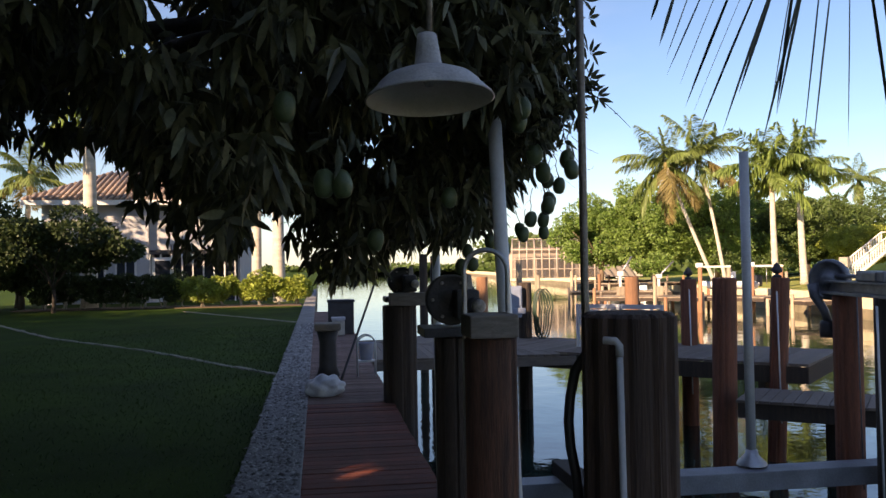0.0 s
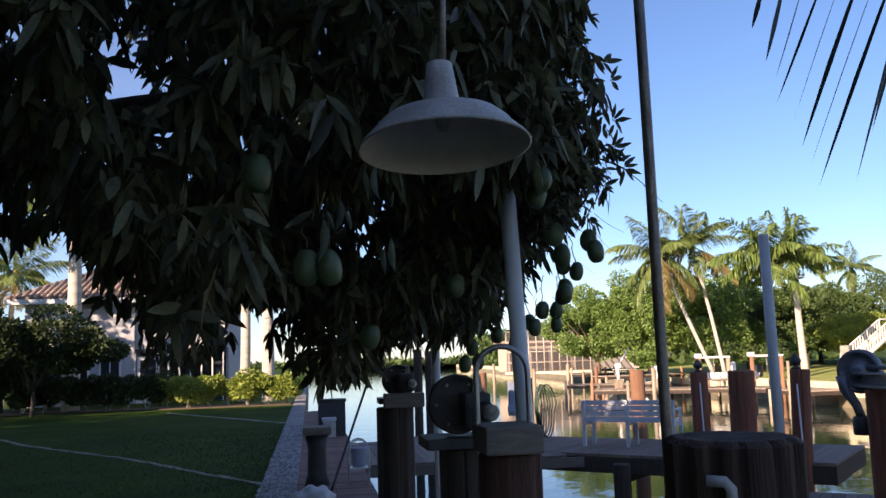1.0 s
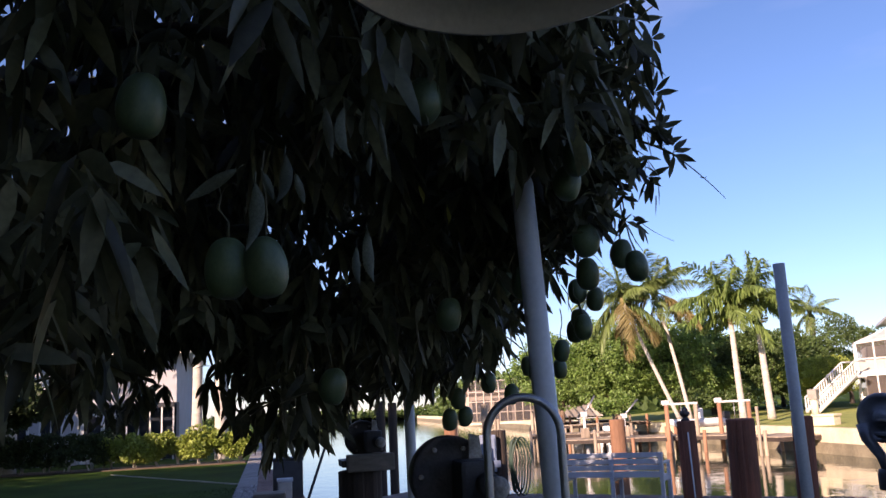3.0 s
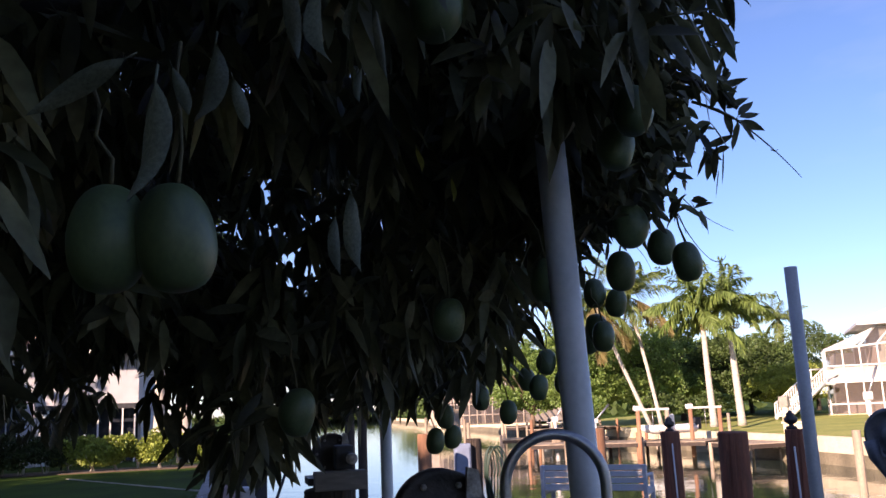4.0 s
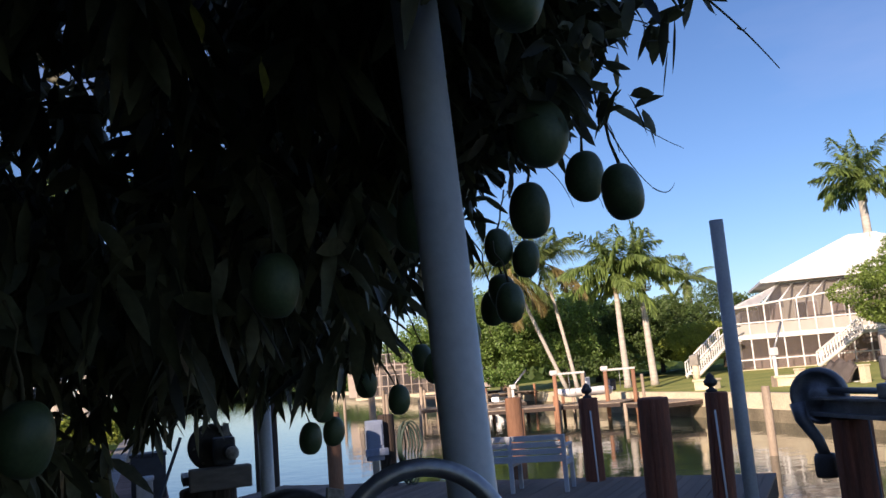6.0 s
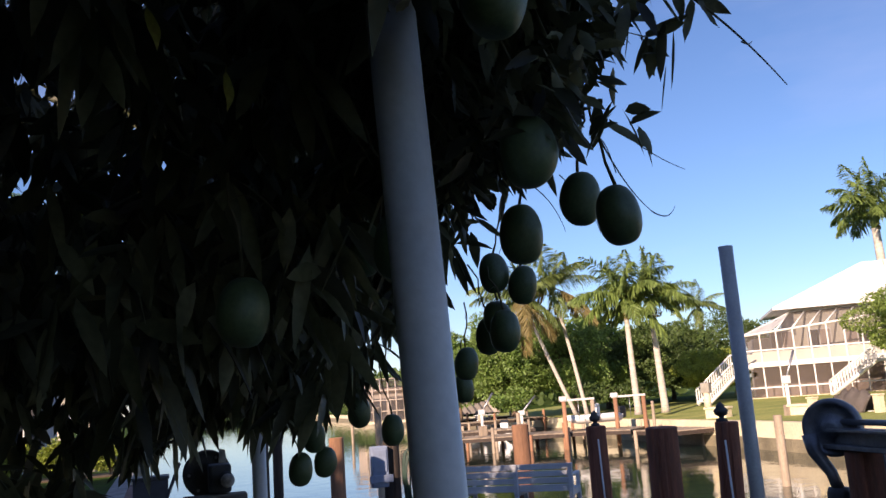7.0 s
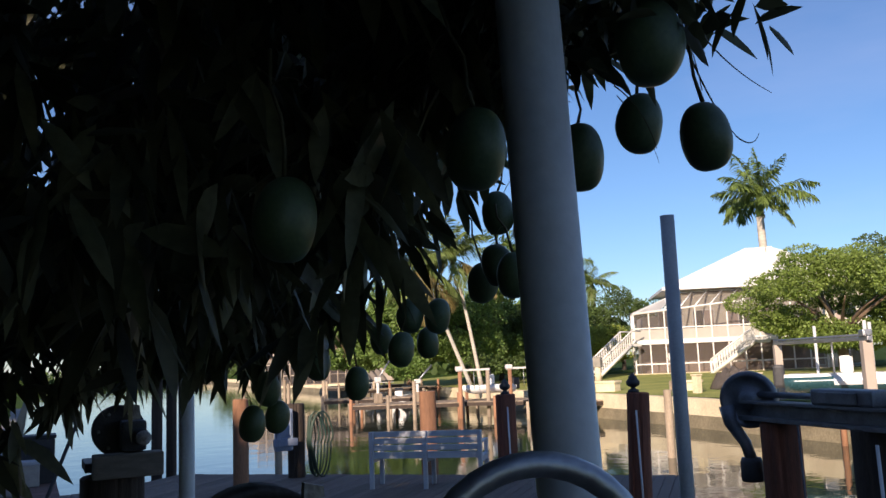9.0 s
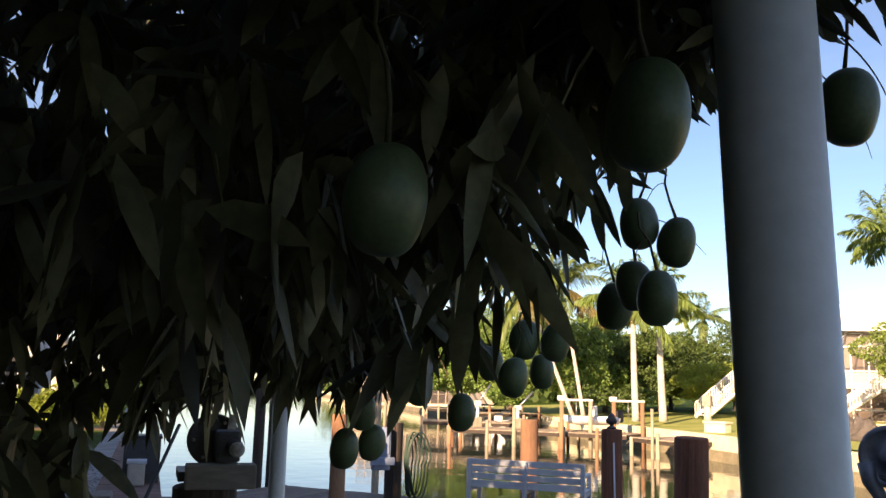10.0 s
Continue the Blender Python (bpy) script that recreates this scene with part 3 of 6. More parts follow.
def near_dock():
    pile(0.915, 2.42, 0.142, 1.43, PILEGREY, "thick deeply grooved dark timber pile beside the boardwalk", 3, splits=(14, 23, 28, 33))
    t = thing("pvc_standpipe", "grey plastic standpipe with an elbow strapped to a pile", "pipe", at=(0.838, 2.285, 0))
    part("riser", tubed([(0.012, 0, -1.2), (0.008, 0, 0.5), (0.0, 0, 1.33)], 0.0098, 12), GREYPIPE, t)
    part("elbow", tubed([(0.0, 0, 1.315), (0.0, 0, 1.345), (-0.01, 0.004, 1.358), (-0.04, 0.02, 1.36)], 0.0112, 12), GREYPIPE, t)
    hose = thing("black_hose", "thick black hose hanging down beside a pile", "hose", at=(0, 2.5, 0))
    part("hose_line", tubed([(0.83, -0.1, 1.33), (0.80, -0.04, 1.31), (0.775, 0, 1.25), (0.758, 0, 1.17), (0.752, 0, 1.1), (0.757, 0, 1.02), (0.772, 0, 0.94), (0.79, 0.02, 0.8), (0.8, 0.03, 0.5)], 0.0155, 12), RUBBER, hose)
    pile(0.925, 4.49, 0.142, 1.19, PILE, "grooved red-brown pile under a grey timber block", 7)
    tagged(part("timber_block", boxed((0.782, 4.31, 1.192), (1.04, 4.62, 1.313), 0.012), BLOCK), "grey weathered timber block on a pile's head", "block")
    pile(0.91, 5.65, 0.13, 1.1, PILEDARK, "dark timber pile carrying a boat hoist", 9)
    hoist(0.893, 5.65, 1.345, 0.172, "black winch drum of a boat lift on a pile", 1)
    pile(0.94, 9.8, 0.20, 1.12, PILEDARK, "dark timber pile with a hoist motor on its head", 11)
    hoist(0.97, 9.8, 1.40, 0.165, "black hoist drum with a motor on a far pile", 2)
    tagged(part("timber_block", boxed((0.80, 9.5, 1.122), (1.22, 9.66, 1.27), 0.012), BLOCK), "grey timber block before the far hoist", "block")
    # ladder rail
    lad = thing("dock_ladder", "grey metal dock ladder with a looped grab rail", "ladder", at=(0.911, 4.53, 0), rz=-14)
    loop = [(-0.118, 0, -0.9), (-0.118, 0, 0.6), (-0.118, 0, 1.54)] + [tuple(p) for p in arc_pts((0, 0, 1.54), 0.118, 180, 0, (1, 0, 0), (0, 0, 1), 18)][1:] + [(0.118, 0, 0.6), (0.118, 0.0, -0.9)]
    part("grab_rail", tubed(loop, 0.0135, 14), ALU, lad, "bent grey tube rail")
    for z in (-0.1, -0.4, -0.7):
        part("rung", tubed([(-0.118, 0, z), (0.118, 0, z)], 0.012, 10), ALU, lad)
    # white guide posts of the lift
    for (x0, y0, z0), (x1, y1, z1), r in (((1.123, 4.645, -0.7), (0.996, 4.64, 2.44), 0.04), ((1.19, 8.36, -0.7), (1.175, 8.36, 1.95), 0.04)):
        g = thing("guide_post", "white plastic boat lift guide post", "post", "guide posts", at=(x0, y0, z0))
        part("tube", tubed([(0, 0, 0), ((x1 - x0) / 2, 0, (z1 - z0) / 2), (x1 - x0, y1 - y0, z1 - z0)], r, 28), PVC, g)
        part("foot", boxed((-0.07, -0.07, -0.05), (0.07, 0.07, 0.06), 0.01), ALU, g)
    g = thing("guide_post", "pale grey guide post standing on the lift cradle", "post", "guide posts", at=(4.56, 8.45, -0.6))
    part("tube", tubed([(0, 0, 0), (-0.01, 0, 1.7), (-0.03, -0.03, 3.34)], 0.05, 28), GREYPIPE, g)
    part("foot", lathe([(0.0, 0.16), (0.06, 0.16), (0.075, 0.1), (0.15, 0.03), (0.16, 0.0)], 16), ALU, g)
    # lift cradle just over the water
    c = thing("boat_lift_cradle", "grey aluminium cradle beams of an empty boat lift", "boat lift", at=(0, 0, -0.72))
    part("cradle_beam", boxed((1.2, 8.2, -0.1), (6.3, 8.5, 0.1), 0.01), CRADLE, c)
    part("cradle_beam", boxed((1.2, 5.0, -0.1), (5.6, 5.2, 0.1), 0.01), ALU, c)
    part("bunk", boxed((2.4, 4.9, 0.1), (2.6, 8.6, 0.24), 0.01), PILEDARK, c, "dark carpeted bunk board")
    # outboard lift beam
    pile(6.1, 9.02, 0.16, 1.15, PILERED, "red-brown outboard pile under the lift beam", 13)
    pile(5.88, 7.92, 0.19, 1.17, PILEDARK, "dark outboard pile under the lift beam", 14)
    rz = math.degrees(math.atan2(7.35 - 9.3, 5.68 - 6.08))
    b = thing("lift_beam", "grey metal lift beam with pulley and hanging motor", "boat lift", at=(6.08, 9.3, 1.16), rz=rz)
    part("channel", boxed((-0.1, -0.09, 0.0), (1.86, 0.09, 0.035), 0.004), LIFTGREY, b)
    part("web", boxed((-0.1, -0.02, 0.035), (1.86, 0.02, 0.14), 0.004), LIFTGREY, b)
    part("flange", boxed((-0.1, -0.09, 0.14), (1.86, 0.09, 0.165), 0.004), LIFTGREY, b)
    part("drive_shaft", tubed([(0.0, 0.05, 0.215), (1.86, 0.05, 0.215)], 0.025, 14), LIFTGREY, b, "long grey drive shaft")
    part("gear_housing", boxed((0.9, -0.09, 0.165), (1.55, 0.1, 0.285), 0.02), LIFTGREY, b)
    part("gear_cover", boxed((1.0, -0.105, 0.18), (1.4, -0.088, 0.265), 0.006), LIFTGREY, b)
    wheel = lathe([(0.0, -0.07), (0.2, -0.07), (0.235, -0.06), (0.245, -0.03), (0.245, 0.03), (0.235, 0.06), (0.2, 0.06), (0.19, 0.035), (0.09, 0.03), (0.08, 0.07), (0.04, 0.085), (0.0, 0.085)], 40, Matrix.Rotation(radians(90), 4, 'X'))
    w = part("pulley", wheel, LIFTGREY, b, "grey round pulley cover")
    w.matrix_basis = pose(-0.02, 0.0, 0.17, 0, 0, 42)
    part("hanger", tubed([(-0.12, -0.16, 0.12), (-0.1, -0.15, -0.02), (-0.02, -0.07, -0.2), (0.0, -0.04, -0.33)], [0.07, 0.06, 0.05, 0.05], 14), LIFTGREY, b)
    part("motor", lathe([(0.0, -0.52), (0.085, -0.52), (0.095, -0.5), (0.095, -0.36), (0.08, -0.32), (0.0, -0.32)], 22, Matrix.Translation((0.0, -0.04, 0))), CASTING, b, "small black motor")
    part("cable", tubed([(0.45, 0.11, 0.1), (0.5, 0.12, -2.2)], 0.008, 8), LIFTGREY, b)


def platform():
    """The angled pier head with its bench."""
    ox, oy = 7.25, 11.75
    ang = math.degrees(math.atan2(0.69, -0.72))
    t = thing("pier_platform", "weathered brown timber pier platform over the water", "pier", at=(ox, oy, 0), rz=ang)
    L, W = 8.4, 2.4
    part("fascia", boxed((0, -0.0, -0.3), (L, 0.05, -0.045), 0.004), PILEDARK, t)
    part("fascia", boxed((0, -W, -0.3), (L, -W + 0.05, -0.045), 0.004), PILEDARK, t)
    part("fascia", boxed((-0.05, -W, -0.3), (0.0, 0.05, -0.045), 0.004), PILEDARK, t)
    for x in (0.6, 3.0, 5.4, 7.6):
        part("joist", boxed((x, -W, -0.42), (x + 0.1, 0, -0.3)), PILEDARK, t)
    me = None
    r = random.Random(8)
    x = 0.02
    while x < L:
        if me is None:
            ob = part("plank", boxed((-0.068, -W / 2 - 0.04, -0.04), (0.068, W / 2 + 0.04, 0.0), 0.004), GREYDECK, t)
            me = ob.data
        else:
            ob = new("plank", me)
            ob.parent = t
        ob.matrix_basis = pose(x, -W / 2 + r.uniform(-0.01, 0.01), r.uniform(-0.003, 0.003))
        x += 0.144
    d = thing("landing_deck", "weathered timber landing joining boardwalk and pier", "pier", at=(0.86, 14.3, -0.005))
    part("fascia", boxed((0, -0.05, -0.2), (3.6, 0.0, -0.045)), GREYDECK, d, "pale weathered edge board")
    part("fascia", boxed((0, 3.7, -0.3), (3.6, 3.75, -0.045)), PILEDARK, d)
    me2 = None
    x = 0.07
    while x < 3.3:
        if me2 is None:
            ob = part("plank", boxed((-0.068, -0.06, -0.04), (0.068, 3.76, 0.0), 0.004), GREYDECK, d)
            me2 = ob.data
        else:
            ob = new("plank", me2)
            ob.parent = d
        ob.matrix_basis = pose(x, r.uniform(-0.01, 0.01), r.uniform(-0.003, 0.003))
        x += 0.144
    f = thing("finger_pier", "low weathered timber finger pier beside the platform", "pier", at=(6.3, 11.6, -0.3), rz=-38)
    part("beam", boxed((0, -0.05, -0.25), (4.2, 0.0, -0.045)), PILEDARK, f)
    part("beam", boxed((0, -1.15, -0.25), (4.2, -1.1, -0.045)), PILEDARK, f)
    me = None
    x = 0.05
    while x < 4.2:
        if me is None:
            ob = part("plank", boxed((-0.068, -0.6, -0.04), (0.068, 0.6, 0.0), 0.004), GREYDECK, f)
            me = ob.data
        else:
            ob = new("plank", me)
            ob.parent = f
        ob.matrix_basis = pose(x, -0.58, r.uniform(-0.003, 0.003))
        x += 0.144
    for x, y, rad, top, s, ln in ((6.92, 15.03, 0.152, 1.235, 21, (0, 0)), (6.01, 11.86, 0.178, 1.32, 22, (0, -1.5)), (6.98, 12.03, 0.137, 1.305, 23, (1, -2)), 
                                  (2.9, 13.6, 0.13, 0.0, 25, (0, 0)), (4.7, 13.2, 0.13, -0.05, 26, (0, 0)), (8.6, 9.4, 0.14, -0.35, 27, (0, 0)), (6.9, 10.5, 0.13, -0.35, 28, (0, 0))):
        pile(x, y, rad, top, PILERED if top > 0.5 else PILEDARK, "red-brown timber pile at the pier platform" if top > 0.5 else "dark pile under the pier", s, ln)
    for x, y, z in ((6.92, 15.03, 1.235), (6.98, 12.03, 1.305)):
        o = thing("solar_cap_light", "small dark finial light on a pile's head", "light", "pile lights", at=(x, y, z))
        part("base", lathe([(0.0, 0.0), (0.07, 0.0), (0.065, 0.03), (0.03, 0.045), (0.03, 0.06)], 16), CASTING, o)
        part("lantern", lathe([(0.03, 0.06), (0.075, 0.085), (0.085, 0.13), (0.05, 0.17), (0.055, 0.185), (0.02, 0.22), (0.0, 0.235)], 16), CASTING, o)
    for x, y, z in ((6.86, 14.87, 1.2), (6.89, 11.89, 1.25), (5.5, 7.66, 1.25)):
        o = thing("pile_conduit", "thin white conduit running down a pier pile", "pipe", "pile conduits", at=(x, y, 0))
        part("conduit", tubed([(0.03, 0, -0.9), (0.0, 0, z - 0.15)], 0.012, 8), PVC, o)
    b = thing("garden_bench", "white slatted garden bench on the pier, seen from behind", "bench", at=(5.46, 14.83, 0), rz=math.degrees(math.atan2(-0.83, 1.04)))
    W2 = 0.82
    for x in (-W2 + 0.03, 0.0, W2 - 0.03):
        part("back_post", boxed((x - 0.03, -0.03, 0.0), (x + 0.03, 0.03, 0.80), 0.008), BENCHW, b)
        part("front_leg", boxed((x - 0.03, 0.47, 0.0), (x + 0.03, 0.53, 0.42), 0.008), BENCHW, b)
        part("seat_rail", boxed((x - 0.02, -0.03, 0.36), (x + 0.02, 0.53, 0.42), 0.006), BENCHW, b)
    for i in range(4):
        part("back_slat", boxed((-W2, 0.032, 0.435 + i * 0.095), (W2, 0.055, 0.515 + i * 0.095), 0.006), BENCHW, b)
    for i in range(5):
        part("seat_slat", boxed((-W2, 0.03 + i * 0.1, 0.42), (W2, 0.115 + i * 0.1, 0.445), 0.006), BENCHW, b)
    for x in (-W2, W2 - 0.06):
        part("armrest", boxed((x, 0.03, 0.62), (x + 0.06, 0.53, 0.65), 0.008), BENCHW, b)
        part("arm_post", boxed((x + 0.005, 0.47, 0.42), (x + 0.055, 0.52, 0.62), 0.006), BENCHW, b)


# ---- the mango tree ----
def curled_leaf(seed, mat=None):
    """One narrow wavy leaf, a unit long, on a short stalk."""
    rr = random.Random(seed)
    bm = bmesh.new()
    bend, wave, ph = rr.uniform(-0.35, 0.35), rr.uniform(0.02, 0.06), rr.uniform(0, 6)
    rows = []
    for i in range(9):
        s = 0.1 + 0.9 * i / 8
        w = 0.13 * math.sin(min(1, i / 8) ** 0.8 * math.pi) + 0.004
        zc = bend * s * s + wave * math.sin(s * 7 + ph)
        rows.append([bm.verts.new((s, -w, zc + w * 0.35 + wave * 0.5 * math.sin(s * 13 + ph))), bm.verts.new((s, 0, zc)), bm.verts.new((s, w, zc + w * 0.35 + wave * 0.5 * math.sin(s * 11)))])
    for a, b in zip(rows, rows[1:]):
        for k in (0, 1):
            bm.faces.new((a[k], a[k + 1], b[k + 1], b[k]))
    tube(bm, [(-0.02, 0, 0), (0.12, 0, rows[0][1].co.z)], 0.012, 5)
    ob = part("leaf", bm, mat or LEAF, smooth=True)
    me = ob.data
    bpy.data.objects.remove(ob)
    return me


def path_gap(p):
    """Distance in plan from the camera's path, which is kept clear of leaves."""
    best = np.full(len(p), 9.0)
    for (a, b) in (((0.05, 1.0), (0.17, 2.6)), ((0.17, 2.6), (0.42, 3.3)), ((0.42, 3.3), (0.62, 3.45)), ((0.62, 3.45), (0.45, 3.8)), ((0.45, 3.8), (0.55, 4.12))):
        a, b = np.array(a), np.array(b)
        d = b - a
        t = np.clip(((p[:, :2] - a) @ d) / (d @ d), 0, 1)
        best = np.minimum(best, np.linalg.norm(p[:, :2] - a - t[:, None] * d, axis=1))
    return best


# dock and post points lit through gaps cut in the leaves, and the gaps' widths
SUN_FLECKS = [((0.33, 6.6, 0.0), 0.19), ((0.6, 6.02, 0.0), 0.17), ((1.0, 4.6, 1.66), 0.12)]


def beside_ray(p, f):
    """Distance of points from the line through f towards the sun."""
    q = p - np.array(f)
    d = np.array(sun_dir)
    return np.linalg.norm(q - (q @ d)[:, None] * d, axis=1)


def crown_inside(p, rng):
    """How far inside the crown each point lies: negative outside."""
    x, y, z = p.T
    wob = 0.14 * np.sin(3.1 * x + 1.7 * y) * np.cos(2.3 * y - 1.1 * z) + 0.08 * np.sin(7 * x - 5 * y + 3 * z)
    # the underside follows the x/y slant, shaped to fit the camera's view
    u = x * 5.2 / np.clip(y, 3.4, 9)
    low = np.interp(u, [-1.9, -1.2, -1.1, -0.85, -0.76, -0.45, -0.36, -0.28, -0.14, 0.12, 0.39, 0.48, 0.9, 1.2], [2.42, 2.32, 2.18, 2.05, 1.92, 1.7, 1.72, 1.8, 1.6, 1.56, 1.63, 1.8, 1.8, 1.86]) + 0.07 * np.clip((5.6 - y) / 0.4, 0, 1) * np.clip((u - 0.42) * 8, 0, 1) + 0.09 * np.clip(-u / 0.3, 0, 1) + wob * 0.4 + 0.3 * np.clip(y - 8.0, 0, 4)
    low = low + 0.1 * np.clip(y - 5.2, 0, 3) * np.clip(-u - 0.7, 0, 0.5) * 2
    low = np.where((y > 4.7) & (x > -0.36 - 0.25 * (y - 4.7)) & (x < 0.08), np.maximum(low, 2.08 + 0.05 * (y - 5.2) + wob * 0.4), low)
    low = np.where((y > 4.5) & (x < -0.7), np.maximum(low, 2.12 + 0.07 * (y - 5.2) + wob * 0.4), low)
    low = low + np.clip(x - 0.97, 0, 1) * np.where(y < 6, 0.78, 0.2) + np.clip(x - 1.4, 0, 1) * np.where(y < 5.2, 0.25, 0) + np.clip(5.6 - y, 0, 1) * np.clip(x - 0.45, 0, 1) * 0.35
    low = np.maximum(low, 2.32 - 1.2 * np.clip(path_gap(p) - 0.34, 0, 9))
    low = np.where((y > 8.3) & (y < 9.6) & (np.abs(x + 1.2) < 0.5), np.minimum(low, 1.8 + 0.5 * np.clip(np.abs(x + 1.2) - 0.25, 0, 1) + wob * 0.3), low)
    low = np.where((y > 6.3) & (y < 7.3) & (np.abs(x + 0.02) < 0.2), np.minimum(low, 1.72 + wob * 0.3), low)
    front = 3.5 + (1.12 - 0.27 * np.clip((z - 2.25) / 0.35, 0, 1)) * np.clip(x - 0.35, 0, 2) + 0.25 * np.clip(-0.4 - x, 0, 3) - 0.3 * np.clip(z - 2.2, 0, 2) * np.clip(1.0 - x, 0, 1) + wob * 0.8
    right = 1.45 + 0.12 * np.clip((z - 2.3) / 0.3, 0, 1) - 0.11 * np.clip((z - 2.62) / 0.15, 0, 1) + 0.08 * (y - 4.7) + wob - 0.3 * np.clip(z - 3.6, 0, 3) - 0.5 * np.clip(2.35 - z, 0, 1)
    # unseen lawn-side bulge, added to block light from the left and behind
    front = np.where(x < -1.4, np.minimum(front, 1.0 + 0.5 * np.clip((x + 2.4), 0, 1) + wob), front)
    # back and top reach out of view, enlarged to shade the pier bench
    back = 10.0 - 0.05 * (x + 1.8) ** 2 + wob * 2
    return np.minimum.reduce([z - low, y - front, right - x, back - y, 6.4 - 0.11 * (x + 1.8) ** 2 - 0.09 * (y - 6.6) ** 2 + wob * 2 - z, x + 5.2 - 0.1 * (y - 6.5) ** 2 + wob * 2])


MANGOES = [(1.514, 4.875, 2.139), (1.558, 5.104, 2.229), (1.239, 4.685, 2.204), (1.629, 5.816, 2.173), (1.702, 5.775, 2.128), (1.664, 5.891, 2.035),
           (1.68, 6.017, 1.995), (1.402, 5.101, 2.146), (1.724, 6.678, 1.94), (1.821, 6.642, 1.935), (1.677, 6.853, 1.862), (1.625, 6.541, 1.812),
           (1.888, 6.882, 1.841), (1.422, 6.867, 1.775), (1.512, 6.69, 1.697), (1.24, 6.92, 1.689), (1.30, 7.0, 1.58), (1.18, 6.9, 1.566),
           (0.111, 3.58, 1.927), (0.037, 3.60, 1.931), (0.345, 5.0, 1.733), (1.081, 4.317, 2.397), (1.086, 4.434, 2.345), (0.524, 3.963, 2.434),
           (-0.123, 3.53, 2.239), (0.789, 4.998, 1.983), (1.06, 5.17, 2.13), (1.06, 4.89, 2.085), (1.6, 5.7, 1.985)]


def mango_tree():
    t = thing("mango_tree", "large dense dark mango tree heavy with hanging green fruit", "tree", at=(-3.4, 6.3, -0.05))
    off = Vector((-3.4, 6.3, -0.05))

    def loc(pts):
        return [Vector(p) - off for p in pts]
    part("trunk", tubed(loc([(-3.4, 6.3, -0.1), (-3.38, 6.28, 0.5), (-3.3, 6.25, 1.2), (-3.2, 6.2, 2.0), (-3.1, 6.2, 2.7)]), [0.33, 0.26, 0.23, 0.22, 0.2], 18), BARK, t)
    limbs = [((-3.15, 6.2, 2.3), (-2.2, 5.8, 2.75), (-0.6, 5.2, 2.9)), ((-3.1, 6.2, 2.6), (-1.6, 6.8, 3.6), (0.6, 6.4, 3.5)), ((-3.1, 6.2, 2.6), (-3.0, 5.0, 3.6), (-2.6, 4.2, 4.4)),
             ((-3.1, 6.2, 2.7), (-2.5, 7.4, 4.0), (-1.6, 7.8, 4.6)), ((-0.7, 5.25, 2.9), (0.3, 4.9, 3.0), (1.3, 4.8, 2.75)), ((0.5, 6.4, 3.5), (1.2, 6.2, 3.2), (1.6, 6.1, 2.7)),
             ((-0.9, 5.3, 2.9), (-0.3, 4.4, 2.9), (0.1, 3.8, 2.5)), ((1.2, 4.8, 2.78), (1.5, 4.75, 2.7), (1.64, 4.72, 2.58)), ((-1.8, 5.6, 2.7), (-1.5, 4.6, 3.0), (-1.3, 3.9, 2.8))]
    for i, (a, b, c) in enumerate(limbs):
        pts = bezier(a, b, c, 12)
        r0 = (0.11, 0.12, 0.1, 0.1, 0.055, 0.05, 0.05, 0.02, 0.05)[i]
        part("limb", tubed(loc(pts), [r0 * (1 - 0.65 * k / 12) for k in range(13)], 10), BARK, t)
    rng = np.random.default_rng(11)
    for name, count, depth, m, size, wide, region in (("crown", 55000, (0.0, 0.62), 10, (0.09, 0.17), (0.03, 0.047), (-3.0, 4.3)),
                                                      ("inner_crown", 10500, (0.6, 9.0), 8, (0.13, 0.21), (0.045, 0.065), (-5.2, 5.2)),
                                                      ("outer_crown", 16500, (0.0, 0.75), 8, (0.15, 0.24), (0.05, 0.07), (-5.2, 5.2))):
        p = rng.uniform((-5.2, 0.8, 1.35), (2.1, 10.0, 6.4), size=(int(count * 1.24), 3))
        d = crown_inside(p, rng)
        near = (p[:, 0] > -3.0) & (p[:, 2] < 4.2) & (p[:, 1] < 7.6) & ((p[:, 1] > 3.3) | (p[:, 0] > -1.3))
        keep = (d > depth[0]) & (d < depth[1]) & (near if name == "crown" else ~near if name == "outer_crown" else near | ~near)
        p = p[keep]
        # leaves are cleared from the camera's path and its view of the post
        p = p[(path_gap(p) > np.where(p[:, 1] > 4.0, 0.95, 0.5)) | (p[:, 2] > 2.42)]
        p = p[~((np.abs(p[:, 0] - 0.92) < 0.3) & (p[:, 1] < 4.7) & (p[:, 2] < 2.44))]
        p = p[(np.hypot(p[:, 0] - 1.02, p[:, 1] - 4.65) > 0.2) | (p[:, 2] > 2.47)]
        # a thinned tier on the lawn side, sloped to fit the camera's view
        tier = p[:, 2] - 0.17 * (p[:, 1] - 5.2)
        p = p[~((p[:, 0] < -0.24 * p[:, 1]) & (tier > 2.42) & (tier < 2.66) & (rng.random(len(p)) < 0.8))]
        # an open rift set along the camera's view, and a thinner side beyond it
        rift = (np.abs(p[:, 0] - 0.08 + 0.24 * (p[:, 1] - 1.3) + 0.08 * np.sin(5 * p[:, 2])) < 0.17) & (rng.random(len(p)) < 0.84) & (p[:, 2] > 2.55 + 0.33 * (p[:, 1] - 4))
        p = p[~rift & ((p[:, 0] > -1.0) | (rng.random(len(p)) < 0.46)) & (rng.random(len(p)) < (np.where(p[:, 0] > 0.1, 0.68, 0.72) if name == "inner_crown" else 1.0))]
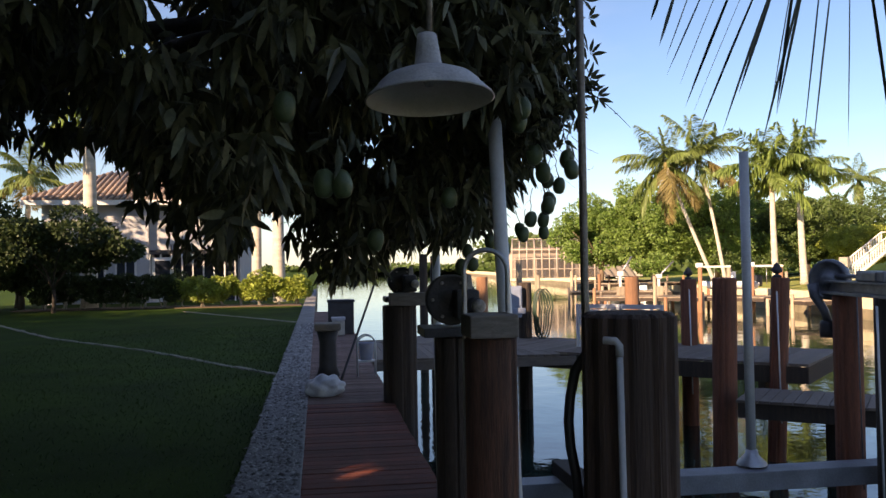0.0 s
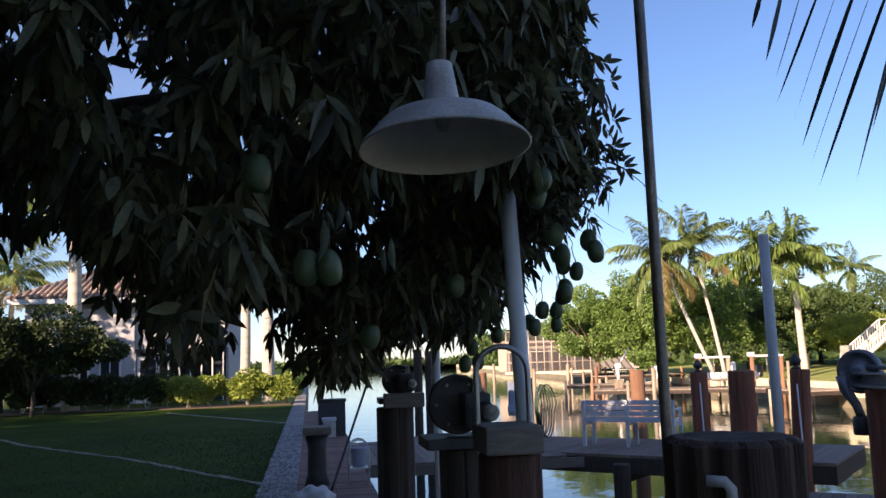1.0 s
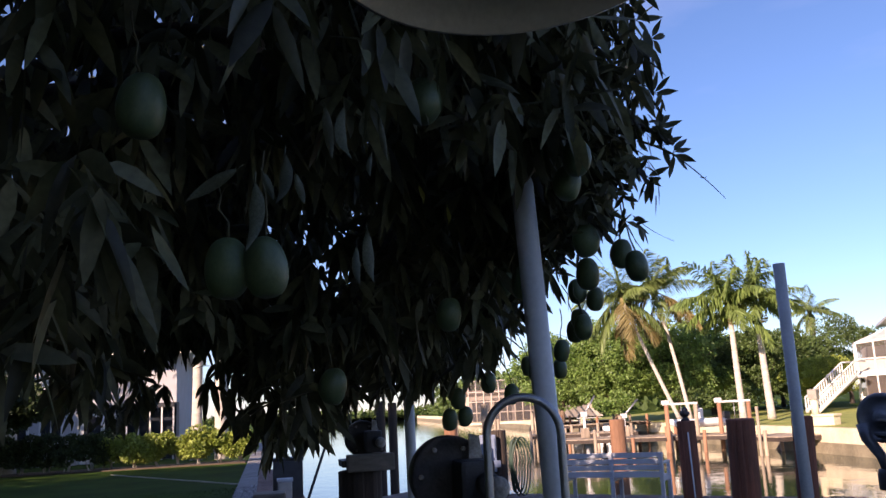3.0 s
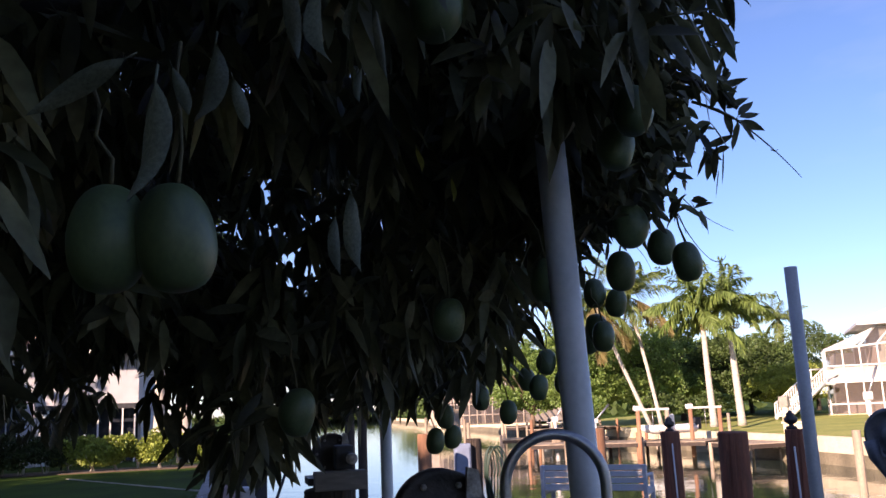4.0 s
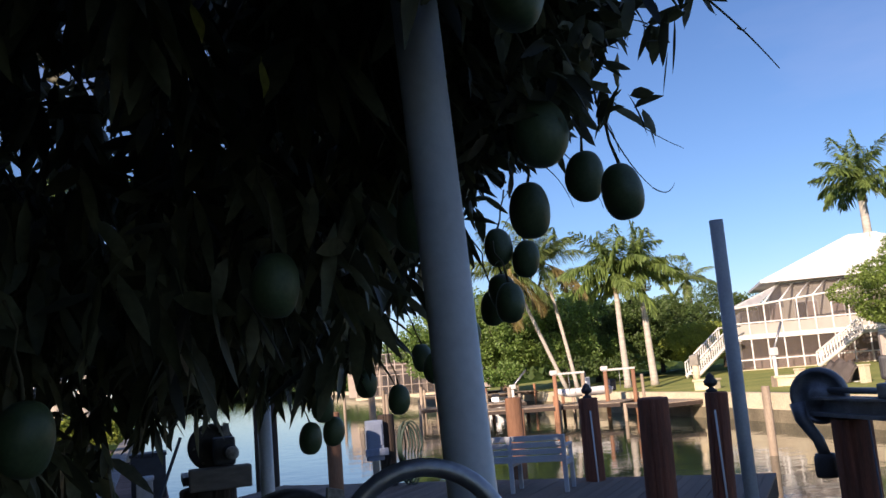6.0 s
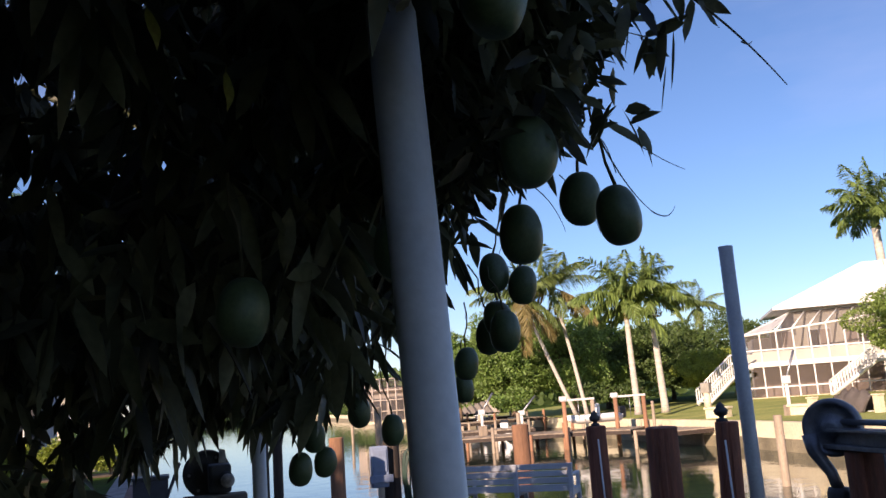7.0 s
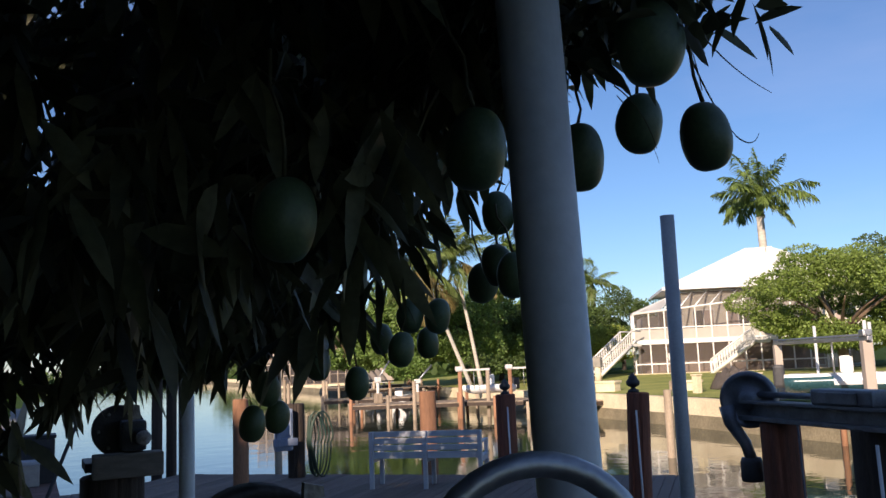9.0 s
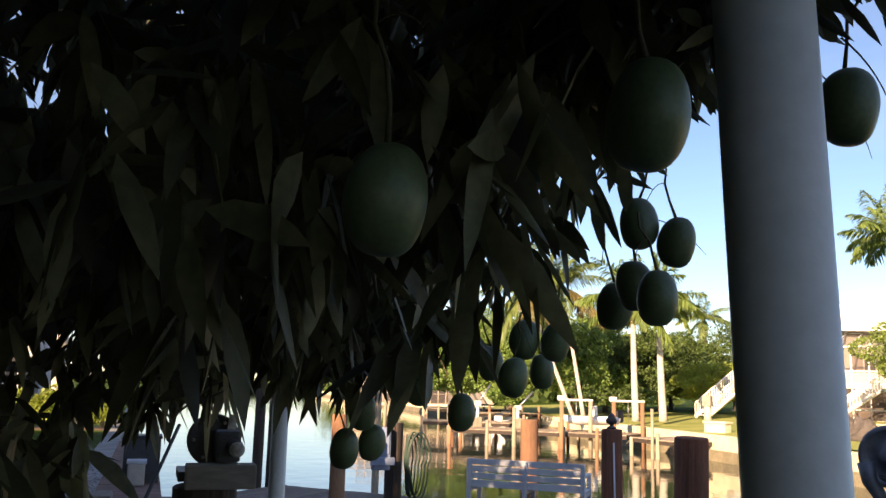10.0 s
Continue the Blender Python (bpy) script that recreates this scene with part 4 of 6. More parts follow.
        # the ragged, see-through skirt
        p = p[~((p[:, 2] < 1.98 + 0.06 * np.sin(9 * p[:, 0] + 4 * p[:, 1])) & (p[:, 0] < 0.55) & (p[:, 0] > -0.2) & (rng.random(len(p)) < 0.5))]
        p = p[~((p[:, 1] > 4.8) & (p[:, 2] < 2.12 + 0.05 * np.sin(7 * p[:, 0] + 5 * p[:, 1])) & (p[:, 0] < 0.9) & (p[:, 0] > -0.35) & (rng.random(len(p)) < np.where((p[:, 0] > 0.1) | (p[:, 1] > 6.2), 0.25, 0.55)))]
        for f, r in SUN_FLECKS:
            p = p[~((beside_ray(p, f) < r + 0.05) & (p[:, 2] > f[2]))]
        # leaves on the camera's side of the inner fruit are dropped
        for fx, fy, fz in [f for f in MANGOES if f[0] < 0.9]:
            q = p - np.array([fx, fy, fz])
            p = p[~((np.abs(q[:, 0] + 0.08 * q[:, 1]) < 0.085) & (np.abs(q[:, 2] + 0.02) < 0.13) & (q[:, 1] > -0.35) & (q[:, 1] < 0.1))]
        n = len(p)
        base = np.repeat(p, m, axis=0) + rng.normal(0, 0.025, (n * m, 3))
        az = rng.random(n * m) * math.tau
        out = rng.uniform(0.25, 0.95, n * m)
        way = np.stack([np.cos(az) * out, np.sin(az) * out, rng.uniform(-1.45, 0.1, n * m)], 1)
        small = np.where((base[:, 0] > 1.25) & (base[:, 1] < 6.0) & (base[:, 2] > 2.28), 0.68, 1.0)
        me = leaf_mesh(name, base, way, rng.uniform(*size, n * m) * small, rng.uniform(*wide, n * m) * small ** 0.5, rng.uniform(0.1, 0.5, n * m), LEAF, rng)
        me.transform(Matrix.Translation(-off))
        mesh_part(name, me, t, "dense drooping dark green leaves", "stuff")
    # the close-leaved rim over the water
    n = 1250
    p = rng.uniform((1.08, 4.6, 2.24), (1.64, 5.5, 3.5), size=(n, 3))
    rim = 1.53 + 0.06 * np.clip((p[:, 2] - 2.5) / 0.1, 0, 1) - 0.13 * np.clip((p[:, 2] - 2.62) / 0.12, 0, 1) + 0.05 * np.sin(p[:, 2] * 9 + p[:, 1] * 3) - 1.1 * np.clip(2.38 - p[:, 2], 0, 1)
    p = p[(p[:, 0] < rim) & (p[:, 2] > 2.27 + 0.12 * np.sin(p[:, 0] * 13))]
    m = 9
    base = np.repeat(p, m, axis=0) + rng.normal(0, 0.02, (len(p) * m, 3))
    az = rng.random(len(base)) * math.tau
    out = rng.uniform(0.4, 1.0, len(base))
    way = np.stack([np.cos(az) * out, np.sin(az) * out, rng.uniform(-1.2, 0.4, len(base))], 1)
    me = leaf_mesh("rim_crown", base, way, rng.uniform(0.045, 0.085, len(base)), rng.uniform(0.019, 0.028, len(base)), rng.uniform(0.1, 0.5, len(base)), LEAF, rng)
    me.transform(Matrix.Translation(-off))
    mesh_part("rim_crown", me, t, "close dark green leaves of the outer rim", "stuff")
    # whorls of single leaves that stand out against the sky
    rl = random.Random(21)
    blades = [curled_leaf(70 + k) for k in range(5)]
    dry = curled_leaf(81, YELLOWLEAF)
    whorls = [((1.63, 4.72, 2.545), (16, -20, -50, 48, -100), 0.09), ((1.6, 4.73, 2.58), (60, -75, 100, 20), 0.085), ((1.53, 4.75, 2.46), (-12, -40, 15, -75), 0.08),
              ((1.6, 4.76, 2.66), (10, 45, -30, 85), 0.1), ((1.62, 4.8, 2.82), (0, 35, -40, 80), 0.1), ((1.58, 4.7, 3.0), (20, -25, 60), 0.1), ((1.6, 4.85, 3.15), (5, 40, -45), 0.1),
              ((1.36, 4.85, 2.34), (-70, -110), 0.08)]
    for (x, y, z), angles, size in whorls:
        for a in angles:
            ob = new("leaf", blades[rl.randrange(5)])
            ob.parent = t
            s = size * rl.uniform(0.8, 1.15)
            ob.matrix_basis = Matrix.Translation(Vector((x, y, z)) - off) @ pose(0, 0, 0, 0, -a, rl.uniform(-35, 35)) @ pose(0, 0, 0, rl.uniform(55, 125)) @ Matrix.Diagonal((s, s, s, 1))
    # the two low bunches of long leaves on the lawn side
    for (cx, cy, z0, z1), (ex, ey), count in (((-1.2, 9.0, 1.68, 2.25), (0.46, 0.5), 130), ((-0.02, 6.8, 1.6, 1.95), (0.17, 0.3), 50)):
        for k in range(count):
            f = rl.random()
            dx = rl.uniform(-1, 1) * (0.55 + 0.45 * f)
            ob = new("leaf", blades[rl.randrange(5)])
            ob.parent = t
            s = rl.uniform(0.13, 0.22)
            ob.matrix_basis = Matrix.Translation(Vector((cx + dx * ex, cy + rl.uniform(-1, 1) * ey, z0 + (z1 - z0) * f + 0.12 * abs(dx))) - off) @ pose(0, 0, 0, 0, 0, rl.uniform(0, 360)) @ pose(0, 0, 0, 0, rl.uniform(48, 88), 0) @ pose(0, 0, 0, rl.uniform(0, 360)) @ Matrix.Diagonal((s, s, s, 1))
    part("twig", tubed(loc(bezier((1.5, 4.74, 2.6), (1.57, 4.73, 2.58), (1.625, 4.72, 2.545), 6)), 0.005, 6), STEM, t)
    for a, b, c, r in (((1.625, 4.72, 2.545), (1.73, 4.71, 2.47), (1.825, 4.709, 2.365), 0.0032), ((1.73, 4.71, 2.45), (1.745, 4.71, 2.44), (1.755, 4.71, 2.452), 0.002), ((1.52, 4.88, 2.34), (1.59, 4.88, 2.27), (1.68, 4.87, 2.235), 0.0018),
                       ((1.475, 4.88, 2.34), (1.53, 4.88, 2.2), (1.6, 4.888, 2.15), 0.0022), ((1.6, 4.888, 2.15), (1.64, 4.888, 2.125), (1.655, 4.885, 2.16), 0.0016), ((1.52, 5.12, 2.29), (1.58, 5.1, 2.22), (1.6, 5.1, 2.15), 0.0014),
                       ((1.3, 4.85, 2.2), (1.36, 4.85, 2.17), (1.38, 4.85, 2.1), 0.0014), ((1.68, 5.86, 2.2), (1.76, 5.85, 2.2), (1.84, 5.85, 2.12), 0.0016), ((1.75, 6.5, 2.02), (1.84, 6.5, 2.0), (1.9, 6.5, 1.93), 0.0016)):
        part("tendril", tubed(loc(bezier(a, b, c, 8)), [r * (1 - 0.08 * i) for i in range(9)], 6), STEM, t)
    # a few single yellow leaves inside the crown
    for x, y, z in ((0.63, 4.9, 2.4), (-0.5, 5.2, 2.3), (0.75, 5.0, 2.35), (-1.1, 5.0, 2.5)):
        ob = new("leaf", dry)
        ob.parent = t
        s = rl.uniform(0.06, 0.08)
        ob.matrix_basis = Matrix.Translation(Vector((x, y - 0.25, z)) - off) @ pose(0, 0, 0, rl.uniform(40, 130), rl.uniform(30, 110), rl.uniform(-40, 40)) @ Matrix.Diagonal((s, s, s, 1))
    # pale young leaves that hang before the dark crown
    young = [curled_leaf(90 + k, YOUNGLEAF) for k in range(4)]
    for k, (a, b) in enumerate((((0.094, 3.5, 2.097), (0.096, 3.48, 1.934)), ((0.153, 3.58, 2.177), (0.154, 3.56, 2.037)), ((0.17, 3.6, 2.136), (0.19, 3.58, 2.057)), ((0.068, 3.52, 2.12), (-0.025, 3.5, 2.049)),
                                ((0.103, 3.54, 2.122), (0.132, 3.52, 2.042)), ((0.287, 3.7, 2.328), (0.265, 3.68, 2.167)), ((0.348, 3.75, 2.352), (0.327, 3.73, 2.245)), ((0.367, 3.75, 2.326), (0.394, 3.73, 2.22)),
                                ((0.36, 3.8, 2.247), (0.343, 3.78, 2.164)), ((0.328, 3.9, 2.044), (0.32, 3.88, 1.923)), ((0.358, 3.95, 2.095), (0.366, 3.93, 1.949)), ((0.235, 3.6, 2.284), (0.247, 3.58, 2.177)))):
        a, b = Vector(a), Vector(b)
        ax = (b - a).normalized()
        side = ax.cross(Vector((rl.uniform(-0.5, 0.5), -1, 0))).normalized()
        m3 = Matrix((ax, side, ax.cross(side))).transposed().to_4x4()
        ob = new("young_leaf", young[k % 4])
        ob.parent = t
        ob["label"] = "pale drooping young leaf"
        n3 = (b - a).length * 1.05
        ob.matrix_basis = Matrix.Translation(a - off) @ m3 @ Matrix.Diagonal((n3, n3 * rl.uniform(0.5, 0.75), n3 * 1.3, 1))
    # fruit
    rr = random.Random(4)
    prof = [(0.0 if k in (0, 20) else 0.475 * math.sin(math.pi * (k / 20) ** 0.94) ** 0.78, -0.5 * math.cos(math.pi * k / 20)) for k in range(21)]
    fm = lathe(prof, 40)
    for v in fm.verts:
        low = max(0.0, -v.co.z)
        v.co.x = v.co.x * (1 - 0.25 * low) + 0.34 * low * low + 0.03 * v.co.z
        v.co.z += 0.05 * v.co.x
    fob = part("mango", fm, MANGO, t, smooth=True)
    fme = fob.data
    bpy.data.objects.remove(fob)
    for i, (x, y, z) in enumerate(MANGOES):
        s = rr.uniform(0.98, 1.1)
        ob = new("mango", fme)
        ob.parent = t
        ob.matrix_basis = Matrix.Translation(Vector((x, y, z)) - off) @ pose(0, 0, 0, rr.uniform(-9, 9), rr.uniform(-9, 9), rr.uniform(0, 360)) @ Matrix.Diagonal((0.1 * s, 0.092 * s, 0.122 * s, 1))
        top = Vector((x, y, z + 0.06))
        end = top + Vector((rr.uniform(-0.06, 0.03), rr.uniform(-0.04, 0.04), rr.uniform(0.12, 0.2)))
        bow = [top + (end - top) * f + Vector((rr.uniform(-0.009, 0.009), rr.uniform(-0.009, 0.009), 0)) * (f > 0) for f in (0, 0.25, 0.5, 0.72, 1)]
        part("stem", tubed(loc(bow), [k * (0.8 if y < 4.1 else 1.0) for k in (0.0042, 0.003, 0.0032, 0.0026, 0.0034)], 6), STEM, t)
        fork = bow[2 + i % 2]
        tipv = fork + Vector((rr.uniform(-0.06, 0.07), rr.uniform(-0.04, 0.04), rr.uniform(-0.09, 0.03)))
        part("tendril", tubed(loc(bezier(fork, (fork + tipv) / 2 + Vector((0, 0, 0.03)), tipv, 6)), 0.0011, 5), STEM, t)


# ---- palms ----
def frond_mesh(name, length, rise, fall, leaflet, mat, seed, pairs=70, thick=0.022, plume=0.0):
    """One frond along +x: a tapering rib that leaves at one angle and bends to another, with hanging leaflets."""
    rng = np.random.default_rng(seed)

    def rib(t):
        s = np.linspace(0, 1, 60)
        a = np.radians(rise + (fall - rise) * s ** 1.35)
        x, z = np.cumsum(np.cos(a)) / 60, np.cumsum(np.sin(a)) / 60
        return length * np.stack([np.interp(t, s, x), 0.04 * np.sin(t * 2.5 + seed), np.interp(t, s, z)], -1)
    ts = np.linspace(0.14, 1.0, pairs)
    p = rib(ts)
    tang = np.gradient(p, axis=0)
    tang /= np.linalg.norm(tang, axis=1, keepdims=True)
    prof = np.clip(np.sin(np.clip(ts * 0.9 + 0.1, 0, 1) * math.pi), 0.12, 1) ** 0.6
    bases, ways, lens, wid = [], [], [], []
    for s in (-1, 1):
        bases.append(p + rng.normal(0, 0.012, p.shape))
        lift = rng.uniform(-plume, plume, (pairs, 1)) * np.array([0, 0, 1.0])
        ways.append(tang * (0.45 + 0.7 * ts[:, None] ** 2) + np.array([0, s * 0.75, -0.38]) + lift + rng.normal(0, 0.1, p.shape))
        lens.append(leaflet * prof * rng.uniform(0.8, 1.12, pairs))
        wid.append(np.full(pairs, leaflet * (0.095 if plume > 0.3 else 0.075)))
    base, way = np.concatenate(bases), np.concatenate(ways)
    me = leaf_mesh(name, base, way, np.concatenate(lens), np.concatenate(wid), rng.uniform(0.2, 0.7, len(base)), mat, rng, flat=True)
    bm = bmesh.new()
    bm.from_mesh(me)
    tt = np.linspace(0, 1, 9)
    tube(bm, [tuple(v) for v in rib(tt)], [thick * (1 - 0.85 * t) for t in tt], 6)
    bm.to_mesh(me)
    bm.free()
    return me


FRONDS = {}
BENDS = ((84, 62), (66, 24), (46, -6), (22, -38), (-8, -62), (-42, -84))


def palm(name, base, top, r, length, n, seed, label, royal=False, group="far palms", mat=None, dry=0.12):
    rr = random.Random(seed)
    mat = mat or (ROYALFROND if royal else FROND)
    key = (length, royal)
    if key not in FRONDS:
        FRONDS[key] = [[frond_mesh("frond", length, rise + (6 if royal else 0), fall, length * (0.25 if royal else 0.25), m, 50 + 7 * i + k, plume=0.55 if royal else 0.1) for k, m in enumerate((mat, mat, FRONDDRY))]
                       for i, (rise, fall) in enumerate(BENDS)]
    b, tp = Vector(base), Vector(top)
    t = thing(name, label, "palm tree", group, at=base)
    mid = (b + tp) / 2 + Vector((rr.uniform(-0.02, 0.02), 0, 0)) * (tp - b).length
    pts = [p - b for p in bezier(b - Vector((0, 0, 0.2)), mid, tp, 14)]
    part("trunk", tubed(pts, [r * (1.35 if i == 0 else 1.1 - 0.35 * i / 14) for i in range(15)], 14), PALMTRUNK, t)
    h = (tp - b)
    if royal:
        part("crownshaft", tubed([h, h + Vector((0, 0, length * 0.18)), h + Vector((0, 0, length * 0.36))], [r * 0.8, r * 0.85, r * 0.35], 12), ROYALFROND, t, "smooth green crownshaft")
        h = h + Vector((0, 0, length * 0.3))
        mesh_part("flower_sprig", clumps(h - Vector((-0.15, 0.1, length * 0.28)), (0.34, 0.34, 0.42), 260, 0.14, FRONDDRY, seed, 5), t, "brown seed sprig under the crown")
    else:
        part("boot", tubed([h - Vector((0, 0, 0.4)), h, h + Vector((0, 0, 0.45))], [r * 0.8, r * 1.5, r * 0.7], 12), FRONDDRY, t, "brown fibrous crown base")
    for i in range(n):
        q = (i + 0.5) / n
        lev = sum(q > k for k in ((0.08, 0.27, 0.48, 0.72, 0.93) if royal else (0.08, 0.26, 0.46, 0.66, 0.86)))
        old = not royal and lev > 3 and rr.random() < dry * 3
        ob = new("frond", FRONDS[key][lev][2 if old else rr.randrange(2)])
        ob.parent = t
        s = rr.uniform(0.72, 1.1) * (0.85 if lev == 0 else 1.0)
        ob.matrix_basis = Matrix.Translation(h) @ pose(0, 0, 0, rr.uniform(-12, 12), rr.uniform(-16, 16), i * 137.5 + rr.uniform(-26, 26)) @ pose(0, 0, 0, rr.uniform(-25, 25)) @ Matrix.Diagonal((s, s, s, 1))
    return t


# ---- broad-leaved trees and hedges ----
def clumps(centre, radii, count, size, mat, seed, lobes=9, cut=-0.4, lobe=(0.32, 0.52), out=(0.45, 0.8), fill=0.6, flecks=()):
    """Leaves gathered on the outside of many overlapping lobes, with gaps along beams of sun."""
    rng = np.random.default_rng(seed)
    c = np.array(centre)
    radii = np.array(radii)
    u = rng.normal(size=(lobes, 3))
    u /= np.linalg.norm(u, axis=1, keepdims=True)
    u[:, 2] = np.maximum(u[:, 2], cut)
    lc = c + u * radii * rng.uniform(out[0], out[1], (lobes, 1))
    lr = rng.uniform(lobe[0], lobe[1], lobes)
    which = rng.integers(0, lobes, count)
    d = rng.normal(size=(count, 3))
    d /= np.linalg.norm(d, axis=1, keepdims=True)
    base = lc[which] + d * radii * lr[which][:, None] * rng.uniform(fill, 1.02, (count, 1)) ** 0.5
    kept = np.ones(count, bool)
    for f, r in flecks:
        kept &= beside_ray(base, f) > r + 0.35 * size
    base, count = base[kept], int(kept.sum())
    way = d[kept] + rng.normal(0, 0.7, (count, 3)) + np.array([0, 0, -0.3])
    return kite_mesh("crown", base, way, rng.uniform(0.7, 1.3, count) * size, rng.uniform(0.5, 0.75, count) * size, mat, rng)


def tree(name, x, y, z, centre_h, radii, count, size, mat, seed, label, trunk_r=0.25, group="far trees", lobes=10, stem_h=None, limbs=6, **form):
    t = thing(name, label, "tree", group, at=(x, y, z))
    rr = random.Random(seed)
    fork = stem_h or max(centre_h - radii[2] * 0.75, 0.6)
    part("trunk", tubed([(0, 0, -0.2), (0.05, 0, fork * 0.5), (0.0, 0.05, fork)], [trunk_r * 1.3, trunk_r, trunk_r * 0.85], 10), BRANCH if mat in (FARLEAF, OLIVELEAF, LITHEDGE) else BARK, t)
    for i in range(limbs):
        a = i * math.tau / limbs + rr.uniform(-0.4, 0.4)
        e = Vector((math.cos(a) * radii[0] * 0.65, math.sin(a) * radii[1] * 0.65, centre_h + rr.uniform(-0.1, 0.4) * radii[2]))
        part("limb", tubed(bezier((0, 0, fork * 0.9), (e.x * 0.35, e.y * 0.35, (fork + e.z) / 2 + 0.2), e, 7), [trunk_r * (0.6 - 0.07 * k) for k in range(8)], 7), BRANCH if mat in (FARLEAF, OLIVELEAF, LITHEDGE) else BARK, t)
    mesh_part("crown", clumps((0, 0, centre_h), radii, count, size, mat, seed, lobes, **form), t, kind="stuff")
    return t


# ---- the far bank ----
def far_house():
    ang = math.degrees(math.atan2(-0.57, 0.82))
    t = thing("two_storey_house", "cream two-storey house with screened porches and a white hip roof", "house", at=(41.2, 53.9, 0.2), rz=ang)
    L = 13.0
    part("wall", boxed((3.5, 3.2, 0.0), (17.0, 12.5, 6.35)), HOUSEW, t)
    part("wall", boxed((0.4, 3.2, 0.0), (3.5, 9.5, 4.4)), HOUSEW, t)
    part("porch_slab", boxed((-0.65, -0.1, 2.2), (L, 3.2, 2.44), 0.02), FRAMEW, t)
    part("porch_floor", boxed((-0.65, -0.15, -0.3), (L, 3.2, 0.06), 0.02), SEAWALL, t)
    # screened front: posts, rails, screens; the eave climbs along the porch and the screen roof is hipped
    nx = 12
    LEFT = -0.5

    def eave(x):
        return 4.5 + 0.6 * min(max((x - LEFT) / 7.0, 0), 1)
    for i in range(nx + 1):
        x = LEFT + (L - LEFT) * i / nx
        part("post", boxed((x - 0.045, -0.05, 0.0), (x + 0.045, 0.05, eave(x)), 0.01), FRAMEW, t)
        if i > 1:
            part("rafter", tubed([(x, 0.0, eave(x)), (x + 1.5, 3.2, 6.2)], 0.07, 6), FRAMEW, t)
    for z in (0.75, 2.5, 3.4):
        part("rail", boxed((LEFT, -0.045, z - 0.045), (L, 0.045, z + 0.045)), FRAMEW, t)
    part("rail", tubed([(LEFT, 0, 4.5), (LEFT + 7.0, 0, 5.1), (L, 0, 5.1)], 0.075, 6), FRAMEW, t, "pale eave beam")
    part("rail", tubed([(LEFT, 0.0, 4.5), (3.4, 3.2, 6.2), (L, 3.2, 6.2)], 0.07, 6), FRAMEW, t)
    bm = bmesh.new()
    bm.faces.new([bm.verts.new(p) for p in ((LEFT, 0.0, 4.55), (1.5, 0.0, 4.72), (3.4, 3.2, 6.24), (LEFT, 3.2, 4.7))])
    bmesh.ops.solidify(bm, geom=bm.faces[:], thickness=0.08)
    part("porch_end_roof", bm, ROOFW, t, "white solid end of the porch roof")
    for y in (1.1, 2.2):
        part("post", boxed((LEFT - 0.06, y - 0.06, 0.0), (LEFT + 0.06, y + 0.06, 4.55)), FRAMEW, t)
    for z in (0.75, 2.5, 3.4, 4.5):
        part("rail", boxed((LEFT - 0.045, 0.0, z - 0.045), (LEFT + 0.045, 3.2, z + 0.045)), FRAMEW, t)
    part("porch_skirt", boxed((LEFT, 0.05, 2.56), (L, 0.07, 3.3)), SKIRT, t, "pale solid balustrade panel")
    # doors and windows of the wall behind
    for z0, z1 in ((0.05, 2.1), (2.5, 4.9)):
        for x in (1.6, 4.2, 6.8, 9.4, 12.0, 14.6):
            w = part("window", boxed((x, 3.12, z0 + 0.1), (x + 1.7, 3.198, z1 - 0.1), 0.01), FRAMEW, t)
            for k in (0, 1):
                part("pane", boxed((x + 0.1 + k * 0.8, 3.1, z0 + 0.2), (x + 0.8 + k * 0.8, 3.118, z1 - 0.2)), SCREEN if (x * 10 + k) % 3 else DARKGLASS, w)
    part("screen", boxed((0.1, 2.9, 0.06), (L, 2.93, 2.2)), SCREEN, t)
    bm = bmesh.new()
    q = [(1.5, 0.02, 4.64), (LEFT + 7.0, 0.02, 5.07), (L, 0.02, 5.07), (L, 3.2, 6.17), (3.4, 3.2, 6.17)]
    bm.faces.new([bm.verts.new(p) for p in q])
    part("porch_roof_screen", bm, NETTING, t, "fine brown screened porch roof")
    for i in range(nx):
        for z0, z1 in ((0.1, 2.18), (3.44, 4.48 + 0.6 * min(i / 6.3, 1))):
            bm = bmesh.new()
            a, b = LEFT + (L - LEFT) * i / nx + 0.05, LEFT + (L - LEFT) * (i + 1) / nx - 0.05
            bm.faces.new([bm.verts.new(p) for p in ((a, 0.01, z0), (b, 0.01, z0), (b, 0.01, z1), (a, 0.01, z1))])
            part("screen", bm, NETTING, t)
    # hip roof
    bm = bmesh.new()
    e = [(2.0, 2.3), (18.0, 2.3), (18.0, 13.5), (2.0, 13.5)]
    lo = [bm.verts.new((x, y, 6.35)) for x, y in e]
    hi2 = [bm.verts.new((x, y, 6.55)) for x, y in e]
    r0, r1 = bm.verts.new((9.5, 7.75, 9.9)), bm.verts.new((11.5, 7.75, 9.9))
    bm.faces.new(lo[::-1])
    for i in range(4):
        bm.faces.new((lo[i], lo[(i + 1) % 4], hi2[(i + 1) % 4], hi2[i]))
    bm.faces.new((hi2[0], hi2[1], r1, r0))
    bm.faces.new((hi2[1], hi2[2], r1))
    bm.faces.new((hi2[2], hi2[3], r0, r1))
    bm.faces.new((hi2[3], hi2[0], r0))
    roof = part("roof", bm, ROOFW, t, "white metal hip roof")
    part("chimney", boxed((10.9, 6.6, 8.8), (11.4, 7.1, 9.8), 0.03), HOUSEW, roof)
    # outside stairs
    for (ax, ay), (bx, by), z1 in (((-3.8, -3.7), (-1.2, -1.3), 2.3), ((4.5, -2.4), (7.5, -2.7), 2.2)):
        run = math.hypot(bx - ax, by - ay)
